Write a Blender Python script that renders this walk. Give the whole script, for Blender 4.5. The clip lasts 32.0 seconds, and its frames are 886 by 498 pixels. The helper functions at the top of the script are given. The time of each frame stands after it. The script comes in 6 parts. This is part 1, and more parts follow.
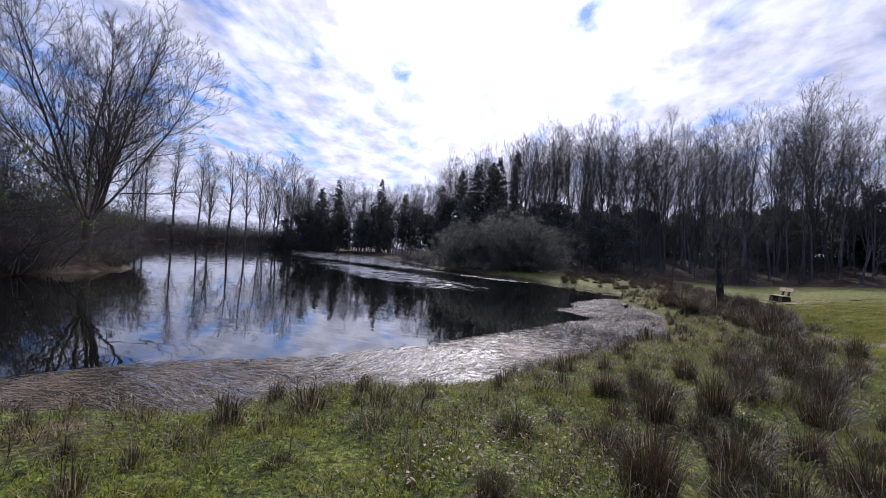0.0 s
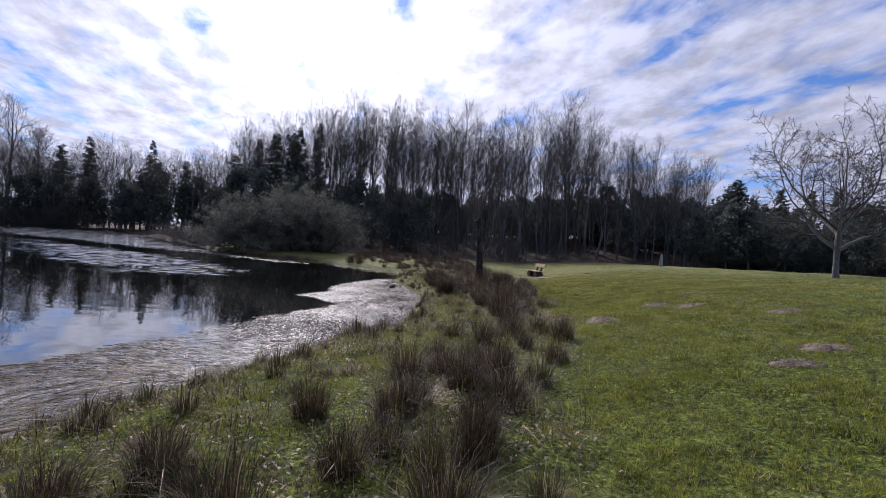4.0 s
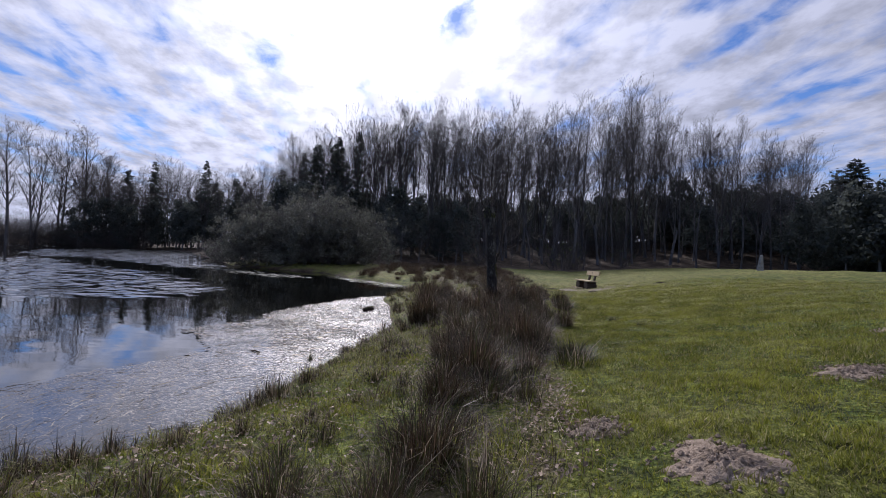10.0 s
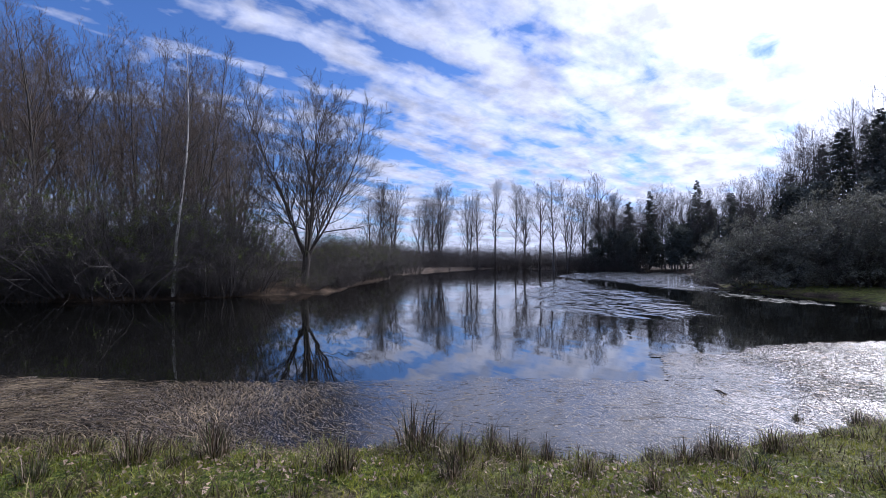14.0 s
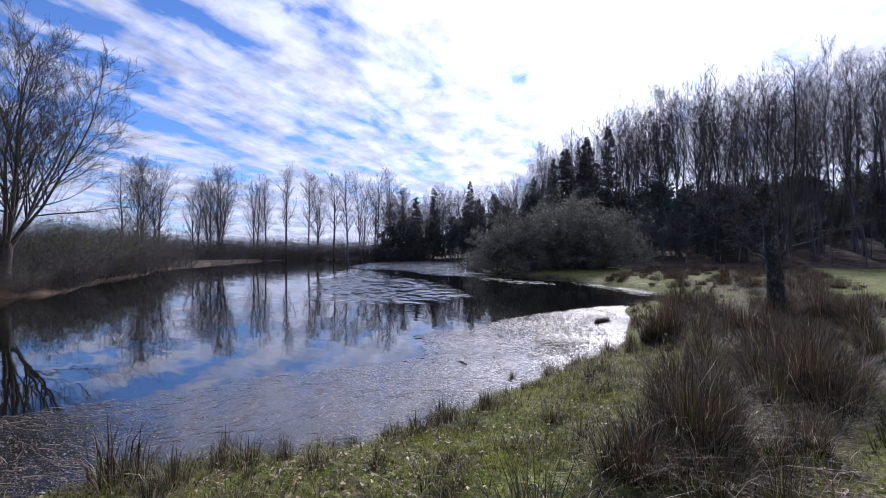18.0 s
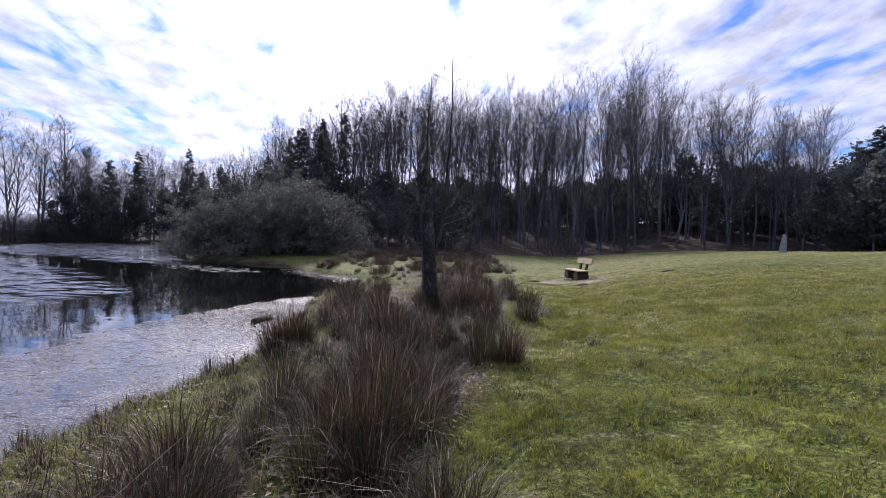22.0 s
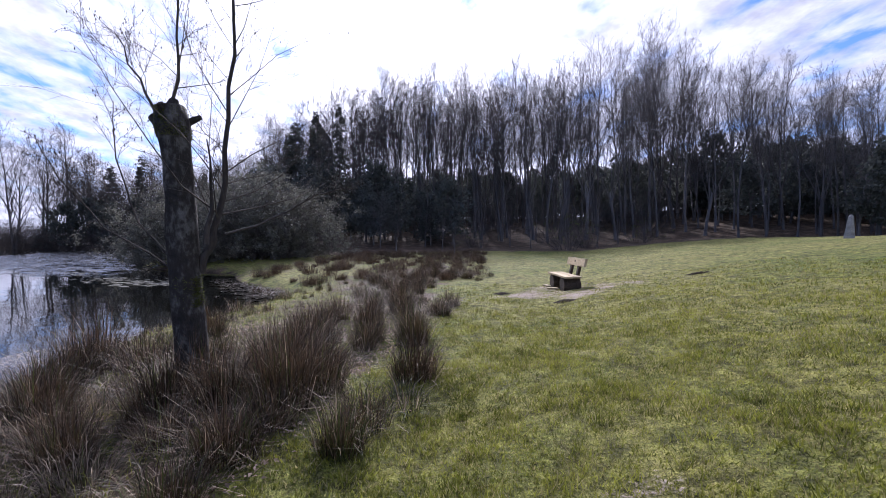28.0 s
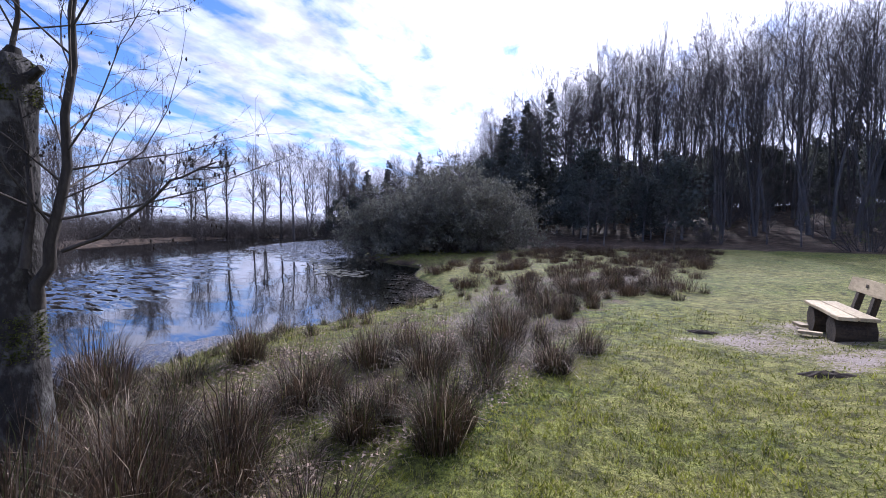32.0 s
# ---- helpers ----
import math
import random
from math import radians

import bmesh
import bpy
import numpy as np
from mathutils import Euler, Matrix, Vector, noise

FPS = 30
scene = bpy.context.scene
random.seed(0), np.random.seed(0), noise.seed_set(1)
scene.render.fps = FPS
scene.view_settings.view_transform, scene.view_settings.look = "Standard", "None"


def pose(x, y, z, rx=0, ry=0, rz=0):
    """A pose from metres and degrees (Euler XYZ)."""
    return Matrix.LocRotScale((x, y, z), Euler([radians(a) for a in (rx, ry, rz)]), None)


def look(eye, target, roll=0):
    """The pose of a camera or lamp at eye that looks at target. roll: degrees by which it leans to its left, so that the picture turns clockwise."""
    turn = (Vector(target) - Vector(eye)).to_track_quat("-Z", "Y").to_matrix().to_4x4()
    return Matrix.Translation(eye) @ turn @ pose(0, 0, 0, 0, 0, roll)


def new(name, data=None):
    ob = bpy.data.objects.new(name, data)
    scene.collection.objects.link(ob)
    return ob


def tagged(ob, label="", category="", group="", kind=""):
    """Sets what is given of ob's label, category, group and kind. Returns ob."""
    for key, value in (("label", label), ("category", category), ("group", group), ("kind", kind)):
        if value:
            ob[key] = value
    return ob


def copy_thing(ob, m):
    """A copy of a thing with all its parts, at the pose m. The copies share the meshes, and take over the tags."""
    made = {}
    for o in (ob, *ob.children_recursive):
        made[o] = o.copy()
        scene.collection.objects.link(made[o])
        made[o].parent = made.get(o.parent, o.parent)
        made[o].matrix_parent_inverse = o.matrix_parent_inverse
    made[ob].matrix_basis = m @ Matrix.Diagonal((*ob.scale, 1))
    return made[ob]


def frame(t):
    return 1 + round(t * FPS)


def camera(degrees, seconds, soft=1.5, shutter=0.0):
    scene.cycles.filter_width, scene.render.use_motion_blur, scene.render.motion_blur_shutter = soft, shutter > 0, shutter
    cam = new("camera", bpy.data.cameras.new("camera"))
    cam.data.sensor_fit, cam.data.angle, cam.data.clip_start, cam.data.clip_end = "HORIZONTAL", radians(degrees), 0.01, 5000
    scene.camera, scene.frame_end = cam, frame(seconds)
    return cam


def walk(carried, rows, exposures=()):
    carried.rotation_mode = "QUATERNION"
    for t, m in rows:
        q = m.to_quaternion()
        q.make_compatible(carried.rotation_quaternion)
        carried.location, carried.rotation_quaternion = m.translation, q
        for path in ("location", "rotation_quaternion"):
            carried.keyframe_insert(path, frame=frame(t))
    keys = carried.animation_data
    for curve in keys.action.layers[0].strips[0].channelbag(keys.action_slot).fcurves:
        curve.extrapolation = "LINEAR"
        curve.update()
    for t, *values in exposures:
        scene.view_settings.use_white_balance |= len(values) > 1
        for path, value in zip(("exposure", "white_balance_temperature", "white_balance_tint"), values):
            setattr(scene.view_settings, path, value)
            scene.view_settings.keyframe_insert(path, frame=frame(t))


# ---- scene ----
cam = camera(92.4, 32.0, 0.8)
PATH = [
    (0, (-2.324, -6.886, 2.084), (-2.989, -4.999, 2.096), 4.1),
    (0.5, (-2.082, -6.312, 2.043), (-2.615, -4.385, 2.072), 4.9),
    (1, (-1.899, -5.853, 2.044), (-2.283, -3.891, 2.088), 4.0),
    (1.5, (-1.654, -5.421, 2.037), (-1.84, -3.43, 2.078), 1.7),
    (2, (-1.341, -5.044, 2.025), (-1.45, -3.047, 2.054), 2.2),
    (2.5, (-1.048, -4.621, 2.034), (-1.06, -2.622, 2.06), 2.6),
    (3, (-0.663, -4.247, 2.017), (-0.562, -2.25, 2.029), 2.6),
    (3.5, (-0.369, -3.855, 2.013), (-0.225, -1.86, 1.995), 4.0),
    (4, (-0.127, -3.41, 2.032), (0.045, -1.418, 2.02), 4.4),
    (4.5, (0.183, -2.977, 2.057), (0.384, -0.987, 2.063), 4.3),
    (6.5, (1.04, -0.45, 1.895), (1.2, 1.542, 1.955), 2.0),
    (7, (1.273, -0.004, 1.89), (1.443, 1.988, 1.937), 1.5),
    (7.5, (1.414, 0.412, 1.889), (1.634, 2.4, 1.94), 1.5),
    (8, (1.592, 0.831, 1.887), (1.856, 2.813, 1.938), 1.0),
    (8.5, (1.819, 1.252, 1.921), (2.105, 3.231, 1.967), 0.7),
    (9, (1.995, 1.699, 1.913), (2.27, 3.68, 1.951), 1.2),
    (9.5, (2.284, 2.092, 1.947), (2.423, 4.087, 1.973), 1.4),
    (10, (2.423, 2.446, 1.93), (2.311, 4.443, 1.95), 2.6),
    (10.5, (2.547, 2.728, 1.929), (2.008, 4.654, 1.937), 2.8),
    (11, (2.735, 2.932, 1.988), (1.866, 4.733, 2.028), 2.6),
    (11.5, (2.769, 3.096, 1.987), (1.686, 4.772, 2.124), 2.6),
    (12, (2.774, 3.205, 1.993), (1.462, 4.71, 2.112), 1.9),
    (12.5, (2.789, 3.228, 1.994), (1.268, 4.525, 2.067), 0.7),
    (13, (2.788, 3.198, 2.003), (1.106, 4.278, 2.071), 0.2),
    (13.5, (2.786, 3.168, 2.009), (1.012, 4.088, 2.075), 0.2),
    (14, (2.761, 3.16, 2.0), (0.965, 4.037, 2.059), 0.3),
    (14.5, (2.763, 3.163, 2.011), (0.952, 4.01, 2.059), 0.4),
    (16.5, (2.761, 3.153, 2.006), (0.933, 3.964, 2.032), 0.5),
    (17, (2.717, 3.22, 1.984), (1.048, 4.321, 1.995), 0.3),
    (17.5, (2.77, 3.372, 1.959), (1.33, 4.759, 1.951), 0.5),
    (18, (2.996, 3.622, 1.984), (1.794, 5.221, 2.001), -0.2),
    (18.5, (3.055, 3.883, 1.961), (1.966, 5.56, 1.972), -0.7),
    (19, (3.087, 4.201, 1.94), (2.059, 5.917, 1.935), -0.6),
    (19.5, (3.252, 4.626, 1.941), (2.384, 6.428, 1.934), 0.2),
    (20, (3.362, 5.034, 1.936), (2.746, 6.936, 1.926), 0.2),
    (20.5, (3.481, 5.396, 1.925), (3.071, 7.353, 1.906), 1.2),
    (21, (3.703, 5.764, 1.976), (3.452, 7.748, 1.953), 1.5),
    (21.5, (3.876, 6.128, 1.972), (3.673, 8.117, 1.937), 1.9),
    (22, (4.082, 6.44, 1.975), (3.956, 8.435, 1.933), 1.4),
    (22.5, (4.461, 6.745, 2.005), (4.401, 8.744, 1.96), 1.2),
    (23, (4.664, 7.028, 1.984), (4.65, 9.027, 1.93), 1.3),
    (23.5, (4.81, 7.341, 2.052), (4.772, 9.339, 1.991), 1.4),
    (24, (5.065, 7.691, 2.081), (4.963, 9.688, 2.012), 1.2),
    (24.5, (5.207, 7.978, 2.112), (5.002, 9.966, 2.041), 0.6),
    (26.5, (5.767, 10.129, 2.06), (5.573, 12.119, 2.071), 0.3),
    (27, (5.976, 10.591, 2.084), (5.814, 12.585, 2.089), -0.7),
    (27.5, (6.088, 11.075, 2.063), (5.925, 13.067, 2.013), -0.9),
    (28, (6.311, 11.535, 2.058), (6.088, 13.522, 1.994), -0.6),
    (28.5, (6.495, 11.934, 2.118), (6.138, 13.9, 2.046), 0.6),
    (29, (6.564, 12.376, 2.147), (6.027, 14.301, 2.082), 2.8),
    (29.5, (6.705, 12.786, 2.147), (5.877, 14.605, 2.089), -0.5),
    (30, (6.796, 13.226, 2.132), (5.929, 15.027, 2.076), -0.5),
    (30.5, (6.91, 13.661, 2.156), (6.012, 15.447, 2.091), 0.3),
    (31, (7.083, 14.071, 2.216), (6.07, 15.793, 2.13), 0.5),
    (31.5, (7.128, 14.491, 2.226), (5.976, 16.123, 2.138), 0.7),
    (32, (7.207, 14.932, 2.227), (6.041, 16.554, 2.129), -0.4),
]
walk(cam, [(t, look(eye, target, roll)) for t, eye, target, roll in PATH],
     [(0, -0.15, 5800, 22), (4, -0.25, 5900, 21), (9, -0.49, 5930, 20), (12, -0.2, 5550, 19), (18, 0.02, 5580, 21), (24, 0.2, 5820, 24), (28, 0.3, 5720, 24), (32, 0.38, 5500, 24)])


# ---- world, sun ----
SUN_AZ, SUN_EL = -14.0, 33.0          # degrees; bearing from +y towards +x
world = bpy.data.worlds.new("sky")
scene.world = world
world.use_nodes = True


def nodes_of(tree):
    tree.nodes.clear()

    def add(kind, **props):
        n = tree.nodes.new(kind)
        for k, v in props.items():
            if k == "ins":
                for slot, val in v.items():
                    if isinstance(val, bpy.types.NodeSocket):
                        tree.links.new(val, n.inputs[slot])
                    else:
                        n.inputs[slot].default_value = val
            elif k == "op":
                n.operation = v
            elif k == "blend":
                n.blend_type = v
            elif k == "sky":
                n.sky_type = v
            elif k == "dims":
                n.noise_dimensions = v
        return n
    return add


def ramp(add, fac, *stops):
    n = add("ShaderNodeValToRGB", ins={"Fac": fac})
    els = n.color_ramp.elements
    while len(els) < len(stops):
        els.new(0.5)
    for e, (p, c) in zip(els, stops):
        e.position = p
        e.color = (*c, 1) if isinstance(c, tuple) else (c, c, c, 1)
    return n.outputs["Color"]


def mixed(add, fac, a, b, blend="MIX"):
    n = add("ShaderNodeMix")
    n.data_type = "RGBA"
    n.blend_type = blend
    for slot, val in ((0, fac), (6, a), (7, b)):
        if isinstance(val, bpy.types.NodeSocket):
            n.id_data.links.new(val, n.inputs[slot])
        elif isinstance(val, tuple) and len(val) == 3:
            n.inputs[slot].default_value = (*val, 1)
        else:
            n.inputs[slot].default_value = val
    return n.outputs[2]


def maths(add, op, a, b=0.0, c=0.0):
    n = add("ShaderNodeMath", op=op, ins={0: a, 1: b, 2: c})
    return n.outputs[0]


def build_sky():
    add = nodes_of(world.node_tree)
    sky = add("ShaderNodeTexSky", sky="NISHITA")
    sky.sun_disc = False
    sky.sun_elevation, sky.sun_rotation = radians(SUN_EL), radians(SUN_AZ)
    sky.altitude, sky.dust_density, sky.ozone_density = 0, 0.3, 4.0
    way = add("ShaderNodeTexCoord").outputs["Generated"]
    xyz = add("ShaderNodeSeparateXYZ", ins={0: way})
    up = maths(add, "MAXIMUM", xyz.outputs["Z"], 0.0)
    lift = maths(add, "ADD", up, 0.15)
    flat = add("ShaderNodeCombineXYZ", ins={
        0: maths(add, "DIVIDE", xyz.outputs["X"], lift),
        1: maths(add, "DIVIDE", xyz.outputs["Y"], lift), 2: 0.0})
    # rippled high cloud: long bands across the sky, broken into small cells
    level_way = add("ShaderNodeMapping", ins={"Vector": flat.outputs[0], "Rotation": (0, 0, radians(CLOUD_TURN))})
    turn = add("ShaderNodeMapping", ins={"Vector": level_way.outputs[0], "Scale": (1.0, 0.72, 1)})
    drawn = add("ShaderNodeMapping", ins={"Vector": level_way.outputs[0], "Scale": (1.9, 0.55, 1)})
    band = add("ShaderNodeTexNoise", ins={"Vector": drawn.outputs[0], "Scale": 2.3, "Detail": 4.0, "Roughness": 0.5, "Distortion": 0.2})
    cell = add("ShaderNodeTexNoise", ins={"Vector": turn.outputs[0], "Scale": 7.5, "Detail": 6.0, "Roughness": 0.55, "Distortion": 0.3})
    small = maths(add, "MULTIPLY_ADD", band.outputs["Fac"], 0.72, maths(add, "MULTIPLY_ADD", cell.outputs["Fac"], 0.5, -0.11))
    large = add("ShaderNodeTexNoise", ins={"Vector": flat.outputs[0], "Scale": 0.55, "Detail": 3.0, "Roughness": 0.5})
    sun_way = (math.sin(radians(SUN_AZ)) * math.cos(radians(SUN_EL)), math.cos(radians(SUN_AZ)) * math.cos(radians(SUN_EL)), math.sin(radians(SUN_EL)))
    near = add("ShaderNodeVectorMath", op="DOT_PRODUCT", ins={0: way, 1: sun_way}).outputs["Value"]
    near = maths(add, "MAXIMUM", near, 0.0)
    # the sheet is thick towards the sun's side of the sky and thins out on the east side
    side = add("ShaderNodeVectorMath", op="DOT_PRODUCT", ins={0: way, 1: (0.80, 0.60, 0.0)}).outputs["Value"]
    cover = maths(add, "MULTIPLY_ADD", maths(add, "MINIMUM", side, 0.0), 0.11, maths(add, "MULTIPLY_ADD", maths(add, "MAXIMUM", side, 0.0), 0.05, small))
    cover = maths(add, "MULTIPLY_ADD", large.outputs["Fac"], 0.30, cover)
    cover = maths(add, "MULTIPLY_ADD", maths(add, "POWER", near, 3.5), 0.115, cover)
    low = maths(add, "MAXIMUM", maths(add, "SUBTRACT", 0.25, up), 0.0)
    cover = maths(add, "MULTIPLY_ADD", low, 0.7, cover)
    cloud = ramp(add, cover, (0.575, 0.0), (0.66, 0.62), (0.76, 1.0))
    fine = add("ShaderNodeTexNoise", ins={"Vector": turn.outputs[0], "Scale": 6.0, "Detail": 5.0, "Roughness": 0.6})
    shade = ramp(add, fine.outputs["Fac"], (0.36, 0.66), (0.60, 1.04))
    glow = maths(add, "POWER", near, 14.0)
    halo = maths(add, "POWER", near, 60.0)
    level = maths(add, "MULTIPLY_ADD", glow, CLOUD_GLOW * 1.3, CLOUD)
    level = maths(add, "MULTIPLY_ADD", halo, CLOUD_GLOW * 5.0, level)
    level = maths(add, "MULTIPLY_ADD", maths(add, "POWER", near, 420.0), CLOUD_GLOW * 26.0, level)
    level = maths(add, "MULTIPLY_ADD", maths(add, "POWER", near, 4.0), CLOUD_GLOW * 1.0, level)
    level = maths(add, "MULTIPLY", level, maths(add, "MULTIPLY_ADD", maths(add, "MAXIMUM", side, 0.0), -0.08, 1.0))
    white = mixed(add, 1.0, mixed(add, maths(add, "MINIMUM", glow, 1.0), (0.86, 0.89, 1.0), (1.0, 0.98, 0.95)), shade, "MULTIPLY")
    lit = add("ShaderNodeVectorMath", op="SCALE", ins={0: white, 3: level})
    blue = add("ShaderNodeVectorMath", op="MULTIPLY", ins={0: sky.outputs[0], 1: (0.78 * SKY, 0.92 * SKY, 1.14 * SKY)})
    both = mixed(add, cloud, blue.outputs[0], lit.outputs[0])
    back = add("ShaderNodeBackground", ins={"Color": both, "Strength": 1.0})
    out = add("ShaderNodeOutputWorld")
    world.node_tree.links.new(back.outputs[0], out.inputs[0])


SKY, CLOUD, CLOUD_GLOW, CLOUD_TURN = 0.12, 0.85, 0.5, -12.0
build_sky()
sun = new("sun", bpy.data.lights.new("sun", "SUN"))
sun.data.energy, sun.data.angle, sun.data.color = 4.7, radians(0.7), (1.0, 0.95, 0.86)
az, el = radians(SUN_AZ), radians(SUN_EL)
sun.matrix_world = look((40 * math.sin(az) * math.cos(el), 40 * math.cos(az) * math.cos(el), 40 * math.sin(el)), (0, 0, 0))


# ---- materials ----
def surface(name, dark, light, scale=4.0, fine=40.0, rough=0.85, bump=0.3, rand=0.25, island=False, thin=0.0, spec=0.3, stretch=(1, 1, 1), third=None):
    """Two tones mixed by broad and fine noise, with relief; rand varies whole objects or single blades; thin lets light through."""
    m = bpy.data.materials.new(name)
    m.use_nodes = True
    add = nodes_of(m.node_tree)
    at = add("ShaderNodeNewGeometry").outputs["Position"]
    at = add("ShaderNodeMapping", ins={"Vector": at, "Scale": stretch}).outputs[0]
    broad = add("ShaderNodeTexNoise", ins={"Vector": at, "Scale": scale, "Detail": 4.0, "Roughness": 0.55})
    grain = add("ShaderNodeTexNoise", ins={"Vector": at, "Scale": fine, "Detail": 4.0, "Roughness": 0.6})
    both = maths(add, "MULTIPLY_ADD", grain.outputs["Fac"], 0.6, maths(add, "MULTIPLY", broad.outputs["Fac"], 0.6))
    stops = [(0.42, dark), (0.78, light)] if third is None else [(0.38, dark), (0.6, light), (0.8, third)]
    col = ramp(add, both, *stops)
    if rand:
        if island:
            r = add("ShaderNodeNewGeometry").outputs["Random Per Island"]
        else:
            r = add("ShaderNodeObjectInfo").outputs["Random"]
        val = maths(add, "MULTIPLY_ADD", r, 2 * rand, 1 - rand)
        col = mixed(add, 1.0, col, add("ShaderNodeCombineColor", ins={0: val, 1: val, 2: val}).outputs[0], "MULTIPLY")
    bsdf = add("ShaderNodeBsdfPrincipled", ins={"Base Color": col, "Roughness": rough, "Specular IOR Level": spec})
    if bump:
        b = add("ShaderNodeBump", ins={"Strength": bump, "Distance": 0.02, "Height": grain.outputs["Fac"]})
        m.node_tree.links.new(b.outputs[0], bsdf.inputs["Normal"])
    end = bsdf.outputs[0]
    if thin:
        tr = add("ShaderNodeBsdfTranslucent", ins={"Color": col})
        end = add("ShaderNodeMixShader", ins={0: thin, 1: end, 2: tr.outputs[0]}).outputs[0]
    out = add("ShaderNodeOutputMaterial")
    m.node_tree.links.new(end, out.inputs[0])
    return m


def slopes(add, colour, amount, middle=(0.5, 0.5, 0.5)):
    """Small level tilts from a noise's colours."""
    off = add("ShaderNodeVectorMath", op="SUBTRACT", ins={0: colour, 1: middle})
    flat = add("ShaderNodeVectorMath", op="MULTIPLY", ins={0: off.outputs[0], 1: (1, 1, 0)})
    return add("ShaderNodeVectorMath", op="SCALE", ins={0: flat.outputs[0], 3: amount}).outputs[0]


def water_surface():
    m = bpy.data.materials.new("pond_water")
    m.use_nodes = True
    add = nodes_of(m.node_tree)
    at = add("ShaderNodeNewGeometry").outputs["Position"]
    wind = add("ShaderNodeAttribute")
    wind.attribute_name = "wind"
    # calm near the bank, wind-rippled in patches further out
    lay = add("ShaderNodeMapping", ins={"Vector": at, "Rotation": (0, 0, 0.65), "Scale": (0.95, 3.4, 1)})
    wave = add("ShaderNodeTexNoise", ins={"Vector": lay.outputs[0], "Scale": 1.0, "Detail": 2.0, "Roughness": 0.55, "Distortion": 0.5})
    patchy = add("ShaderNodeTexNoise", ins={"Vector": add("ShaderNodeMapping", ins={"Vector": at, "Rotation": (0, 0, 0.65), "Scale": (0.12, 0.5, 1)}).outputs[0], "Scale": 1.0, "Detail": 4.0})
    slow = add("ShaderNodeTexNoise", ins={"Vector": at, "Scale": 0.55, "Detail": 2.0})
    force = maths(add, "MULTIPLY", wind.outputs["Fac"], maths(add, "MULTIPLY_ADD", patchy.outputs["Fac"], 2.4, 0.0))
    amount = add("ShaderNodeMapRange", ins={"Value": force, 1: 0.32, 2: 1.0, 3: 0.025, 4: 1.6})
    # added mean lean towards the near bank brightens the ripples with higher sky
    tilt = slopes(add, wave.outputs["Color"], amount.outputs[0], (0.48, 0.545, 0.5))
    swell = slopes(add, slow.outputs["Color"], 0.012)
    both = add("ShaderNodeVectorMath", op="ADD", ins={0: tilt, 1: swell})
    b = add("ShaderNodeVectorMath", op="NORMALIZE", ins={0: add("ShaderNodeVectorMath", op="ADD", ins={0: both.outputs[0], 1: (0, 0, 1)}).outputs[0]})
    # IOR set above that of water to strengthen the mirrored sky
    bsdf = add("ShaderNodeBsdfPrincipled", ins={"Base Color": (0.004, 0.004, 0.003, 1), "Roughness": 0.03, "IOR": 2.4, "Specular IOR Level": 0.5, "Normal": b.outputs[0]})
    out = add("ShaderNodeOutputMaterial")
    m.node_tree.links.new(bsdf.outputs[0], out.inputs[0])
    return m


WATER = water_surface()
BARK = surface("bark_grey_brown", (0.030, 0.025, 0.022), (0.10, 0.085, 0.07), 3, 30, 0.9, 0.5, 0.3, stretch=(1, 1, 0.35))
BARK_DARK = surface("bark_dark", (0.05, 0.046, 0.045), (0.18, 0.165, 0.155), 2, 25, 0.9, 0.3, 0.3, stretch=(1, 1, 0.35))
BARK_BIRCH = surface("bark_birch", (0.10, 0.09, 0.08), (0.72, 0.68, 0.60), 2.2, 9, 0.7, 0.3, 0.1, stretch=(0.7, 0.7, 3))
BARK_STUMP = surface("bark_stump", (0.010, 0.009, 0.008), (0.030, 0.026, 0.022), 5, 22, 0.85, 1.0, 0.0, stretch=(1, 1, 0.6), third=(0.13, 0.125, 0.11))
TWIG = surface("twig_brown", (0.036, 0.031, 0.029), (0.125, 0.108, 0.098), 1.5, 12, 0.8, 0.0, 0.3)
TWIG_PALE = surface("twig_pale", (0.055, 0.043, 0.032), (0.16, 0.125, 0.095), 1.5, 12, 0.8, 0.0, 0.3)
NEEDLE = surface("needle_dark_green", (0.05, 0.058, 0.052), (0.135, 0.145, 0.125), 1.2, 9, 0.8, 0.0, 0.3, thin=0.5)
LEAF_BUSH = surface("leaf_grey_green", (0.06, 0.06, 0.048), (0.26, 0.255, 0.20), 0.6, 8, 0.6, 0.0, 0.35, island=True, thin=0.3, spec=0.3)
LEAF_BUD = surface("bud_green", (0.06, 0.075, 0.02), (0.15, 0.17, 0.06), 0.6, 8, 0.7, 0.0, 0.35, island=True, thin=0.35)
RUSH = surface("rush_brown", (0.018, 0.012, 0.0075), (0.132, 0.087, 0.051), 2.0, 14, 0.6, 0.0, 0.75, island=True, thin=0.22, spec=0.25)
RUSH_STRAW = surface("rush_straw", (0.12, 0.085, 0.055), (0.50, 0.40, 0.28), 2.0, 14, 0.5, 0.0, 0.55, island=True, thin=0.35, spec=0.4)
RUSH_GREEN = surface("rush_green", (0.022, 0.03, 0.007), (0.09, 0.10, 0.026), 2.0, 14, 0.6, 0.0, 0.5, island=True, thin=0.22, spec=0.35)
BLADE = surface("grass_blade", (0.045, 0.062, 0.006), (0.33, 0.335, 0.050), 1.6, 12, 0.6, 0.0, 0.45, island=True, thin=0.45, spec=0.3)
BLADE_DRY = surface("grass_blade_dry", (0.19, 0.17, 0.06), (0.41, 0.36, 0.17), 0.9, 12, 0.6, 0.0, 0.45, island=True, thin=0.4, spec=0.3)
